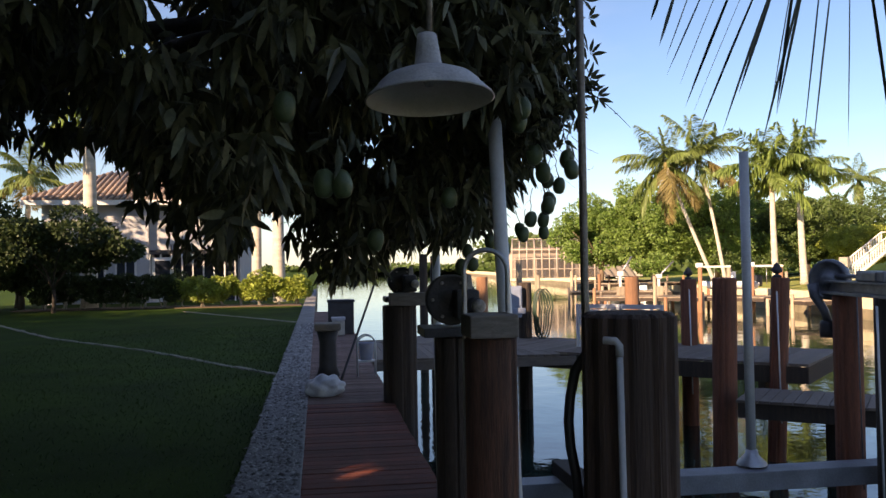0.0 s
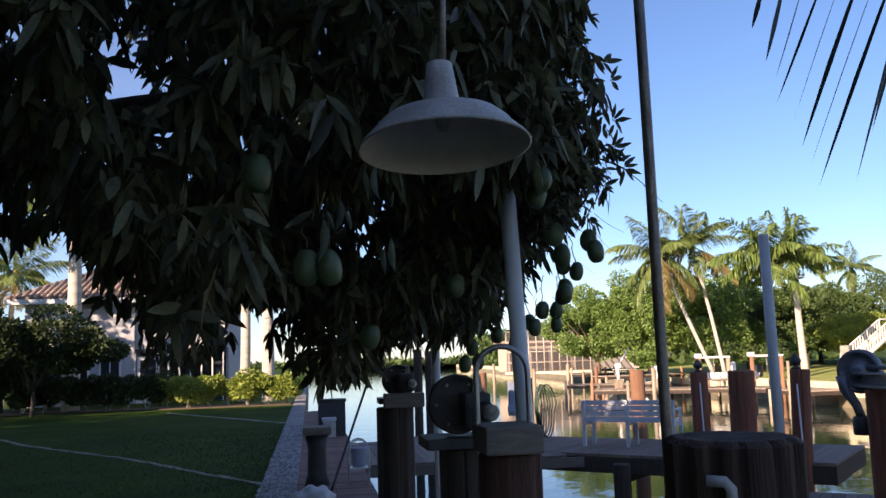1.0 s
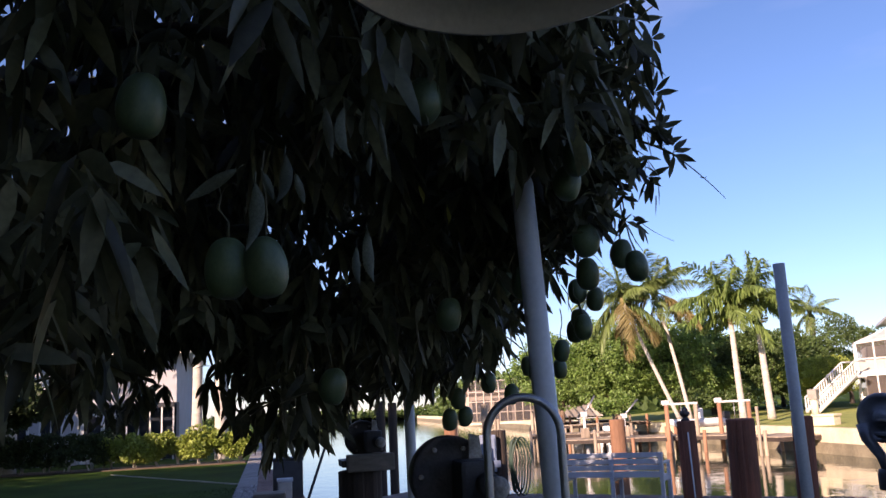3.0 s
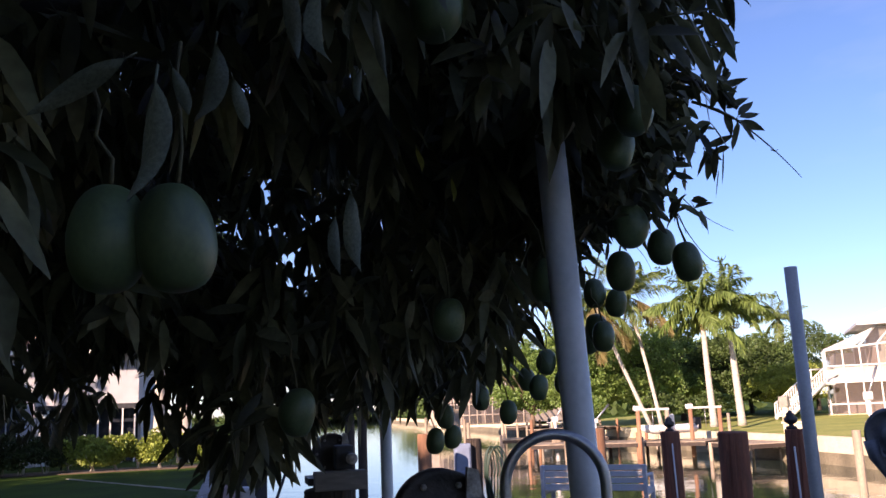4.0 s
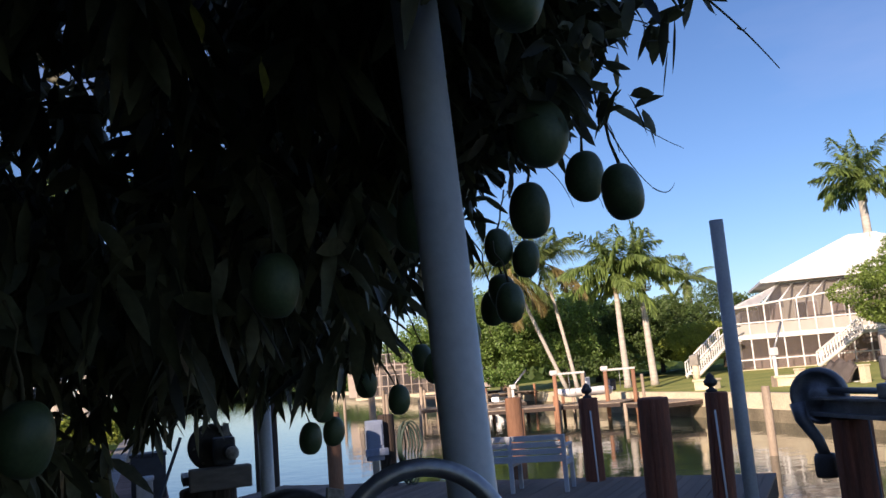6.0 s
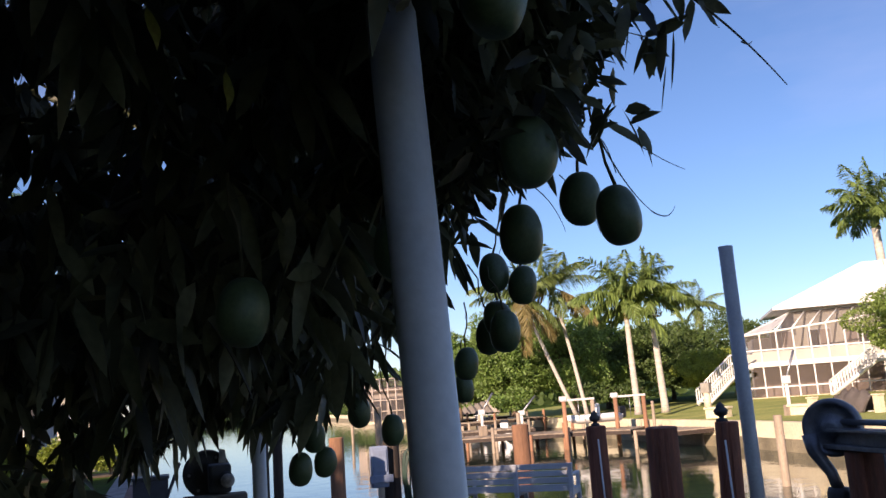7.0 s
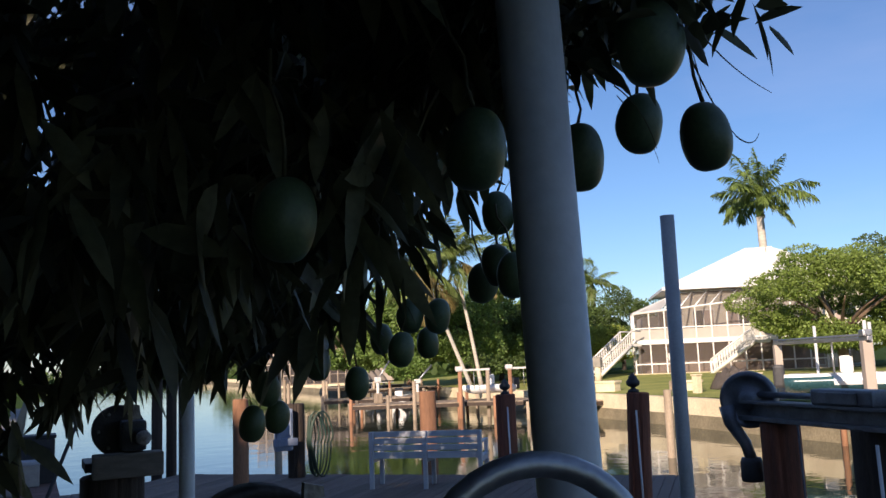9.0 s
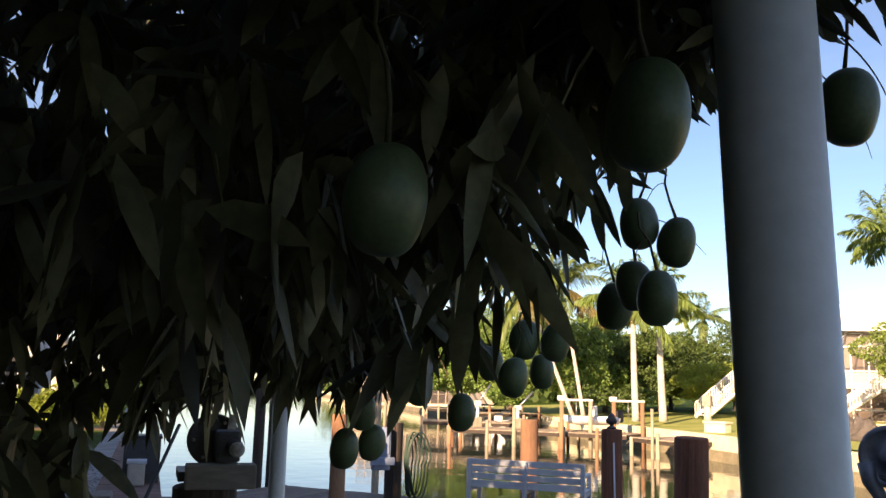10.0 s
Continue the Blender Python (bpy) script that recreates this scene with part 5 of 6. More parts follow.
        s = part("stair", boxed((run, -0.55, z1 - 0.2), (run + 1.0, 0.55, z1), 0.01), FRAMEW, t, "white outside stair with balusters")
        s.matrix_basis = pose(ax, ay, 0, 0, 0, math.degrees(math.atan2(by - ay, bx - ax)))
        nst = 13
        for i in range(nst):
            f0, f1 = i / nst, (i + 1) / nst
            part("tread", boxed((run * f0, -0.55, z1 * f1 - 0.06), (run * f1 + 0.05, 0.55, z1 * f1)), FRAMEW, s)
        for yy in (-0.55, 0.55):
            part("stringer", tubed([(0, yy, 0.0), (run, yy, z1 - 0.1)], 0.14, 4), FRAMEW, s)
            part("handrail", tubed([(0, yy, 0.95), (run, yy, z1 + 0.9), (run + 1.0, yy, z1 + 0.9)], 0.06, 6), FRAMEW, s)
            for i in range(17):
                f = i / 16
                part("baluster", boxed((run * f - 0.035, yy - 0.035, z1 * f), (run * f + 0.035, yy + 0.035, z1 * f + 0.92)), FRAMEW, s)
    return t


def left_house():
    t = thing("tile_roofed_house", "pale stucco house with a barrel-tile roof behind a hedge", "house", at=(0, 42.0, 0))
    part("wall", boxed((-12.9, 1.6, -0.1), (-3.9, 9.0, 4.69)), HOUSEGREY, t)
    part("front_wall", boxed((-12.9, 0.0, -0.1), (-8.05, 1.59, 4.69)), HOUSEGREY, t)
    part("upper_wall", boxed((-8.04, 0.3, 2.52), (-3.9, 1.59, 4.69)), HOUSEGREY, t)
    for x, w, z0, z1 in ((-11.0, 1.0, 0.9, 2.2), (-9.6, 1.0, 0.9, 2.2)):
        win = part("window", boxed((x, -0.05, z0), (x + w, -0.002, z1), 0.01), FRAMEW, t)
        part("pane", boxed((x + 0.1, -0.07, z0 + 0.1), (x + w / 2 - 0.03, -0.052, z1 - 0.1)), DARKGLASS, win)
        part("pane", boxed((x + w / 2 + 0.03, -0.07, z0 + 0.1), (x + w - 0.1, -0.052, z1 - 0.1)), DARKGLASS, win)
    part("fascia", boxed((-13.6, -0.75, 4.65), (-3.2, -0.7, 4.88)), FRAMEW, t)
    part("soffit", boxed((-13.6, -0.69, 4.7), (-3.2, 9.6, 4.75)), FRAMEW, t)
    bm = bmesh.new()
    a = [bm.verts.new(p) for p in ((-13.6, -0.7, 4.88), (-3.2, -0.7, 4.88), (-6.2, 4.5, 6.75), (-10.6, 4.5, 6.75), (-3.2, 9.7, 4.88), (-13.6, 9.7, 4.88))]
    bm.faces.new((a[0], a[1], a[2], a[3]))
    bm.faces.new((a[1], a[4], a[2]))
    bm.faces.new((a[4], a[5], a[3], a[2]))
    bm.faces.new((a[5], a[0], a[3]))
    bm.faces.new((a[0], a[5], a[4], a[1]))
    roof = part("roof", bm, TILE, t, "clay barrel-tile hip roof")
    x = -13.4
    while x < -3.3:
        top = min(1.0, (x + 13.6) / 3.0, (-3.2 - x) / 3.0)
        part("tile_course", tubed([(x, -0.74, 4.91), (x, -0.74 + 5.2 * top, 4.91 + 1.87 * top)], 0.1, 6), TILE, roof)
        x += 0.27
    y = -0.4
    while y < 9.4:
        top = min((y + 0.7) / 5.2, (9.7 - y) / 5.2)
        part("tile_course", tubed([(-13.64, y, 4.91), (-13.64 + 3.0 * top, y, 4.91 + 1.87 * top)], 0.1, 6), TILE, roof)
        y += 0.27
    # screened porch
    part("porch_beam", boxed((-8.03, 0.0, 2.3), (-3.9, 0.12, 2.5), 0.01), CASTING, t, "dark porch beam")
    part("wing_screen", boxed((-8.0, 1.3, 0.0), (-4.0, 1.34, 2.5)), DARKGLASS, t, "dark porch screens")
    for k in range(9):
        x = -8.0 + k * 0.5
        part("post", boxed((x - 0.03, 0.0, 0.0), (x + 0.03, 0.08, 2.3)), FRAMEW, t)
    part("rail", boxed((-8.0, -0.01, 0.85), (-4.0, 0.07, 0.95)), FRAMEW, t)
    d = part("door", boxed((-7.9, -0.06, 0.0), (-6.9, -0.012, 2.15), 0.01), FRAMEW, t, "white screen door")
    part("pane", boxed((-7.75, -0.08, 0.9), (-7.05, -0.062, 2.0)), DARKGLASS, d)
    return t


def pool_cage():
    t = thing("pool_cage", "brown screened pool cage with pale frames beside a house", "screen enclosure", at=(20.5, 87.5, -0.03), rz=-14)
    L, D, H = 9.5, 6.0, 4.3
    for i in range(13):
        x = L * i / 12
        part("post", tubed([(x, 0, 0), (x, 0, H * 0.72), (x, D * 0.4, H)], 0.075, 6), TANPANEL, t)
    for z in (1.0, 2.1, H * 0.72):
        part("rail", tubed([(0, 0, z), (L, 0, z)], 0.05, 6), TANPANEL, t)
    part("rail", tubed([(0, D * 0.4, H), (L, D * 0.4, H)], 0.05, 6), TANPANEL, t)
    for i in range(12):
        a, b = L * i / 12, L * (i + 1) / 12
        for q in (((a, 0.02, 0.05), (b, 0.02, 0.05), (b, 0.02, H * 0.72), (a, 0.02, H * 0.72)), ((a, 0.02, H * 0.72), (b, 0.02, H * 0.72), (b, D * 0.4, H), (a, D * 0.4, H))):
            bm = bmesh.new()
            bm.faces.new([bm.verts.new(p) for p in q])
            part("screen", bm, NETTING, t)
    part("pool_deck", boxed((-0.2, -0.3, -0.2), (L + 0.2, D, 0.03)), SEAWALL, t)
    part("wall", boxed((-1, D, 0), (L + 5, D + 6, 3.0)), TANPANEL, t)
    for k in range(4):
        part("door", boxed((0.3 + k * 2.4, D - 0.06, 0.05), (2.2 + k * 2.4, D - 0.002, 2.3)), DARKGLASS, t)
    part("roof", boxed((-1.5, D - 0.6, 3.0), (L + 5.5, D + 6.5, 3.4), 0.15), TILE, t)


def far_dock(x, y, rz, L, W, seed, label, top=0.15):
    r = random.Random(seed)
    t = thing("timber_dock", label, "dock", "far docks", at=(x, y, top), rz=rz)
    n = int(L / 0.3)
    part("frame", boxed((0, 0, -0.25), (L, W, -0.05)), PILEDARK, t)
    me = None
    for i in range(n):
        if me is None:
            ob = part("plank", boxed((-0.14, 0, -0.05), (0.14, W, 0.0)), FARWOOD, t)
            me = ob.data
        else:
            ob = new("plank", me)
            ob.parent = t
        ob.matrix_basis = pose(0.15 + i * 0.3, r.uniform(-0.03, 0.03), 0)
    for i in range(int(L / 2.2) + 1):
        for yy in (0.0, W):
            h = r.choice((0.0, 0.0, 0.3, 0.55))
            part("dock_post", tubed([(i * 2.2, yy, -2.5), (i * 2.2 + r.uniform(-0.04, 0.04), yy, h)], 0.1, 10), FARWOOD if r.random() < 0.75 else ORANGE, t)
    return t


def hull(L, B, H, mat, parent, name="hull"):
    bm = bmesh.new()
    secs = []
    for i in range(13):
        f = i / 12
        w = B / 2 * (1 - max(0, (f - 0.55) / 0.45) ** 2.2)
        w = max(w, 0.02)
        sheer = H * (0.85 + 0.25 * f * f)
        keel = H * 0.0 + max(0, (f - 0.7) / 0.3) ** 2 * H * 0.6
        x = f * L
        secs.append([bm.verts.new(p) for p in ((x, -w, sheer), (x, -w * 0.92, H * 0.45 + keel * 0.3), (x, -w * 0.5, H * 0.1 + keel * 0.8), (x, 0, keel), (x, w * 0.5, H * 0.1 + keel * 0.8), (x, w * 0.92, H * 0.45 + keel * 0.3), (x, w, sheer), (x, w * 0.85, sheer - 0.02), (x, -w * 0.85, sheer - 0.02))])
    for a, b in zip(secs, secs[1:]):
        for k in range(9):
            bm.faces.new((a[k], a[(k + 1) % 9], b[(k + 1) % 9], b[k])).smooth = k < 6
    bm.faces.new(secs[0])
    return part(name, bm, mat, parent)


def boat(x, y, z, rz, L, label, hullmat, group="far boats", top=True):
    t = thing("motor_boat", label, "boat", group, at=(x, y, z), rz=rz)
    body = hull(L, L * 0.32, L * 0.15, BOATW, t)
    body.data.materials.append(hullmat)
    for f in body.data.polygons:
        f.material_index = 1 if f.center.z < L * 0.1 else 0
    part("deck", boxed((0.1, -L * 0.13, L * 0.12), (L * 0.75, L * 0.13, L * 0.15), 0.03), BOATW, t)
    part("gunwale", boxed((0.0, -L * 0.155, L * 0.125), (L * 0.6, -L * 0.135, L * 0.15), 0.02), BOATW, t)
    part("console", boxed((L * 0.38, -0.3, L * 0.15), (L * 0.47, 0.3, L * 0.15 + 0.6), 0.08), BOATW, t)
    part("windscreen", boxed((L * 0.45, -0.3, L * 0.15 + 0.55), (L * 0.465, 0.3, L * 0.15 + 0.82), 0.02), DARKGLASS, t)
    part("outboard_motor", boxed((-0.4, -0.17, L * 0.05), (0.0, 0.17, L * 0.15 + 0.35), 0.1), CASTING, t)
    if top:
        tt = part("t_top", boxed((L * 0.3, -0.75, L * 0.15 + 1.1), (L * 0.58, 0.75, L * 0.15 + 1.15), 0.03), BOATW, t)
        for xx in (L * 0.34, L * 0.54):
            for yy in (-0.6, 0.6):
                part("strut", tubed([(xx, yy, L * 0.12), (xx, yy * 0.95, L * 0.15 + 1.1)], 0.035, 8), ALU, tt)
    return t


def big_lift():
    """The open timber lift on four square posts, with pale guide poles."""
    t = thing("boat_lift", "weathered timber boat lift with square posts and pale guide poles", "boat lift", "far boat lifts", at=(21.95, 20.3, 0), rz=59)
    for x, y in ((0, 0), (8.4, 0), (0, -4.6), (8.4, -4.6)):
        part("corner_post", boxed((x - 0.14, y - 0.14, -2.5), (x + 0.14, y + 0.14, 1.88), 0.03), TANPANEL, t, "pale yellow-grey square post")
    for y in (0, -4.6):
        part("beam", boxed((-0.3, y - 0.07, 1.88), (8.7, y + 0.07, 2.0), 0.02), ALU, t)
        part("drive_pipe", tubed([(-0.3, y + 0.02, 2.05), (8.7, y + 0.02, 2.05)], 0.04, 8), ALU, t)
    part("hoist_cover", boxed((-0.2, -0.14, 2.0), (0.15, 0.14, 2.2), 0.05), ALU, t)
    for x, y, h in ((1.5, -0.6, 2.5), (1.9, -0.9, 2.45), (6.2, -0.7, 2.5), (1.5, -3.8, 2.7), (6.2, -3.8, 2.5)):
        part("guide", tubed([(x, y, -0.5), (x, y, h)], 0.055, 10), PVC, t)
    part("cradle", boxed((1.0, -4.2, -0.15), (1.3, -0.4, 0.1), 0.02), ALU, t)
    part("cradle", boxed((5.6, -4.2, -0.15), (5.9, -0.4, 0.1), 0.02), ALU, t)


def far_bank():
    far_house()
    pool_cage()
    palm("coconut_palm", (27.3, 55.0, 0.2), (24.1, 55.5, 8.3), 0.13, 4.1, 20, 1, "leaning coconut palm with yellow-green fronds on the far bank")
    palm("coconut_palm", (28.4, 55.6, 0.2), (26.8, 56.0, 8.9), 0.13, 4.1, 20, 2, "leaning coconut palm with a full crown on the far bank")
    palm("royal_palm", (28.75, 49.6, 0.2), (28.5, 49.4, 6.1), 0.2, 3.8, 19, 3, "straight royal palm with a pale trunk by the seawall", True)
    palm("royal_palm", (30.7, 49.6, 0.2), (30.35, 49.4, 6.1), 0.22, 3.8, 19, 4, "straight royal palm with a pale trunk by the seawall", True)
    palm("royal_palm", (62.5, 61.3, 0.2), (62.3, 61.2, 14.2), 0.45, 5.7, 19, 5, "tall royal palm behind the white-roofed house", True)
    palm("coconut_palm", (54.4, 77.8, 0.2), (54.4, 77.8, 9.6), 0.2, 3.3, 16, 6, "distant palm over the dark trees")
    palm("coconut_palm", (38.8, 103.0, 0.2), (38.8, 103.0, 7.6), 0.2, 3.1, 16, 7, "distant palm over the tree line")
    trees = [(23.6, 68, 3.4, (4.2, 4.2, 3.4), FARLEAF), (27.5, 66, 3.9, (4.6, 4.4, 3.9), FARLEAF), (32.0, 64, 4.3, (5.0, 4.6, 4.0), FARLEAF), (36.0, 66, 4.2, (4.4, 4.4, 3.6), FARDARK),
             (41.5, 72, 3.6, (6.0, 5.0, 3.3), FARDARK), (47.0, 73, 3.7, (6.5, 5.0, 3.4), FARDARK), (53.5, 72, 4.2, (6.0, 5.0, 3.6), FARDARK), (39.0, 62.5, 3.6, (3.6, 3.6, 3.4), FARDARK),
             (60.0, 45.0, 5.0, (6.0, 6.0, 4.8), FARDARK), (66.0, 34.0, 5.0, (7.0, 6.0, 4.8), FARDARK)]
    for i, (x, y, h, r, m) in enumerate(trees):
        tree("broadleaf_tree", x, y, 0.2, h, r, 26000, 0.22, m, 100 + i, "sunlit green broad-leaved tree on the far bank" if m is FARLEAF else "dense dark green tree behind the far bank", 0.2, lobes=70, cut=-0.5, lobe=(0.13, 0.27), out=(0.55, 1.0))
    tree("spreading_shade_tree", 45.7, 40.2, 0.2, 4.4, (7.2, 6.2, 3.5), 56000, 0.17, OLIVELEAF, 131, "wide spreading green shade tree with bare brown limbs", 0.3, lobes=60, stem_h=2.2, limbs=11, cut=-0.95, lobe=(0.13, 0.25), out=(0.5, 0.9))
    # bush takes the brighter hedge leaf to stand in for sunlight
    tree("round_bush", 39.6, 57.0, 0.2, 2.4, (2.6, 2.2, 1.65), 26000, 0.13, LITHEDGE, 132, "rounded green bush with pale stems on the far lawn, leaf brightened as sunlit", 0.1, lobes=46, stem_h=0.35, limbs=6, cut=-0.75, lobe=(0.2, 0.34), out=(0.5, 0.9))
    for i, (x, y) in enumerate(((33.4, 57.5), (25.0, 60.0), (30.5, 58.5))):
        tree("shrub", x, y, 0.2, 1.1, (1.8, 1.3, 1.0), 2200, 0.2, FARLEAF if i % 2 else FARDARK, 140 + i, "low green shrub under the palms", 0.06)
    far_dock(17.2, 51.0, -31, 6.8, 3.4, 1, "weathered timber dock along the far seawall", -0.6)
    far_dock(22.7, 47.9, -48, 3.9, 3.2, 2, "orange-lit timber dock under a boat gantry", -0.58)
    far_dock(24.5, 43.2, -86, 3.3, 2.6, 6, "low timber finger dock at the far seawall", -0.55)
    far_dock(17.4, 57.0, -22, 7.0, 2.8, 7, "orange-lit timber dock with piles", -0.45)
    far_dock(22.5, 63.0, 8, 7.0, 2.4, 3, "long timber dock further up the canal", -0.1)
    far_dock(24.0, 73.0, 8, 7.0, 2.4, 4, "distant timber dock by the pool cage", -0.1)
    far_dock(25.9, 25.1, 230, 10.0, 1.9, 5, "timber dock under a boat lift", 0.02)
    big_lift()
    boat(24.9, 26.0, 0.1, -51, 4.8, "white and teal motor boat raised on a lift", BOATTEAL)
    for x, y, w in ((22.5, 47.2, 1.75), (25.7, 47.0, 1.8)):
        g = thing("boat_gantry", "orange-brown timber boat gantry with a white beam", "boat lift", "far gantries", at=(x, y, 0), rz=-4)
        for xx, m in ((0, ORANGE), (w, FARWOOD if x < 24 else ORANGE)):
            part("gantry_post", tubed([(xx, 0, -2.5), (xx, 0, 1.16)], 0.12, 12), m, g)
        part("beam", boxed((-0.2, -0.08, 1.16), (w + 0.12, 0.08, 1.28), 0.02), FRAMEW, g)
        part("winch", boxed((-0.24, -0.14, 1.2), (0.14, 0.14, 1.45), 0.05), FRAMEW, g)
        part("cable", tubed([(w * 0.5, 0, 1.16), (w * 0.5, 0, 0.1)], 0.02, 6), ALU, g)
    boat(26.4, 47.9, -0.2, 174, 3.4, "small white motor boat hung between two gantries", BOATW, top=False)
    boat(24.0, 60.5, -1.55, 60, 4.6, "distant white boat beside a dock", BOATW, top=False)
    boat(23.2, 66.5, -1.6, 10, 5.2, "white covered boat by the distant dock", BOATW)
    for i, (x, y, h, r, m) in enumerate(((6.72, 17.42, 1.26, 0.15, ORANGE), (3.25, 16.55, 1.33, 0.115, ORANGE), (6.3, 26.0, 1.7, 0.1, FARWOOD), (3.0, 24.0, 1.9, 0.12, PILEDARK), (3.4, 24.6, 1.85, 0.12, PILEDARK),
                                         (24.35, 41.0, 0.95, 0.08, FARWOOD), (20.4, 49.0, 0.7, 0.12, FARWOOD), (21.0, 61.0, 0.7, 0.13, ORANGE), (20.4, 66.0, 0.9, 0.13, FARWOOD), (19.0, 72.0, 0.8, 0.13, FARWOOD),
                                         (16.0, 60.0, 0.7, 0.12, FARWOOD), (17.0, 78.0, 1.0, 0.13, FARWOOD), (18.5, 24.9, 0.6, 0.13, FARWOOD))):
        ob = part("mooring_post", pile_mesh(r, -2.6, h, 60 + i, 20, 0.01), m)
        ob.matrix_world = pose(x, y, 0, 0, 0, 0)
        tagged(ob, "dark mooring pile standing in the canal" if m is PILEDARK else "sunlit mooring pile standing in the canal", "pile", "mooring piles")
    for i, (x, y, h, top) in enumerate(((29.7, 37.4, 3.2, 0.35), (19.4, 52.2, 2.55, 0.4), (21.6, 51.2, 2.2, 0.5))):
        t = thing("davit_crane", "pale metal davit crane on the far dock", "crane", "far davits", at=(x, y, -0.25 if x > 28 else -0.6))
        part("mast", tubed([(0, 0, 0), (0, 0, h * 0.6)], 0.09, 10), FRAMEW, t)
        part("base", boxed((-0.22, -0.2, 0.0), (0.22, 0.2, 0.6), 0.04), FARWOOD, t, "timber davit base box")
        part("winch", boxed((-0.16, -0.16, h * 0.5), (0.16, 0.16, h * 0.62), 0.03), FRAMEW, t)
        part("boom", tubed([(0, 0, h * 0.55), (top * 2.0, 0, h)], 0.06, 8), ALU, t)
    for x, y in ((28.9, 41.9), (30.0, 36.8)):
        t = thing("seawall_block", "low broad cream concrete block on the far seawall", "block", "seawall blocks", at=(x, y, -0.26), rz=-70)
        part("shaft", boxed((-0.62, -0.3, 0), (0.62, 0.3, 0.5), 0.03), SEAWALL, t)
        part("cap", boxed((-0.68, -0.36, 0.5), (0.68, 0.36, 0.62), 0.03), SEAWALL, t)
    t = thing("covered_skiff", "small skiff under a sagging grey-brown tarpaulin on the far bank", "boat", at=(30.8, 34.4, -0.2), rz=78)
    bm = bmesh.new()
    rr = random.Random(44)
    rows = []
    for i in range(13):
        u = i / 12 * 2 - 1
        ridge = 1.12 - 0.3 * u * u - 0.1 * math.sin(i * 1.9)
        rows.append([bm.verts.new((u * 1.4, 0.75 * v * (1 - 0.25 * u * u), max(0.02, ridge * (1 - abs(v) ** 1.6) + rr.uniform(-0.03, 0.03)))) for v in (-1, -0.8, -0.5, -0.2, 0, 0.2, 0.5, 0.8, 1)])
    for a, b in zip(rows, rows[1:]):
        for k in range(8):
            bm.faces.new((a[k], b[k], b[k + 1], a[k + 1])).smooth = True
    bmesh.ops.solidify(bm, geom=bm.faces[:], thickness=0.02)
    part("cover", bm, TARP, t)
    part("keel", boxed((-1.2, -0.12, 0.0), (1.2, 0.12, 0.15), 0.03), BOATW, t)
    for x, y in ((29.95, 32.2), (28.6, 34.6)):
        t = thing("seawall_post", "short square cream post on the far seawall", "post", "seawall posts", at=(x, y, -0.26))
        part("shaft", boxed((-0.16, -0.16, 0), (0.16, 0.16, 0.9), 0.02), SEAWALL, t)
        part("cap", boxed((-0.2, -0.2, 0.9), (0.2, 0.2, 0.97), 0.02), SEAWALL, t)
    t = thing("dock_pedestal", "white utility pedestal with a grey box on top", "pedestal", at=(28.55, 42.25, 0.36), rz=-60)
    part("shaft", tubed([(0, 0, 0), (0, 0, 0.75)], [0.2, 0.17], 14), SEAWALL, t)
    part("box", boxed((-0.24, -0.18, 0.75), (0.24, 0.18, 1.3), 0.04), BEAMGREY, t, "grey metal utility box")
    # distance: low woods at the canal's end
    rng = np.random.default_rng(77)
    n = 9000
    base = np.stack([rng.uniform(-90, 160, n), rng.uniform(266, 275, n), 0.2 + rng.random(n) ** 1.3 * 2.6], 1)
    base[:, 2] *= 0.7 + 0.3 * np.sin(base[:, 0] * 0.21) * np.sin(base[:, 0] * 0.083 + 1)
    tagged(new("far_woods", kite_mesh("far_woods", base, rng.normal(size=(n, 3)), np.full(n, 1.3), np.full(n, 0.9), FARDARK, rng)), "low green woods at the canal's far end", "woods", kind="stuff")
    n = 9000
    base = np.stack([rng.uniform(44, 60, n), rng.uniform(90, 262, n), 0.2 + rng.random(n) ** 1.2 * 8], 1)
    base[:, 0] += (base[:, 1] - 90) * 0.03
    tagged(new("far_woods", kite_mesh("far_woods", base, rng.normal(size=(n, 3)), np.full(n, 1.6), np.full(n, 1.0), FARDARK, rng)), "dark woods behind the far bank", "woods", kind="stuff")


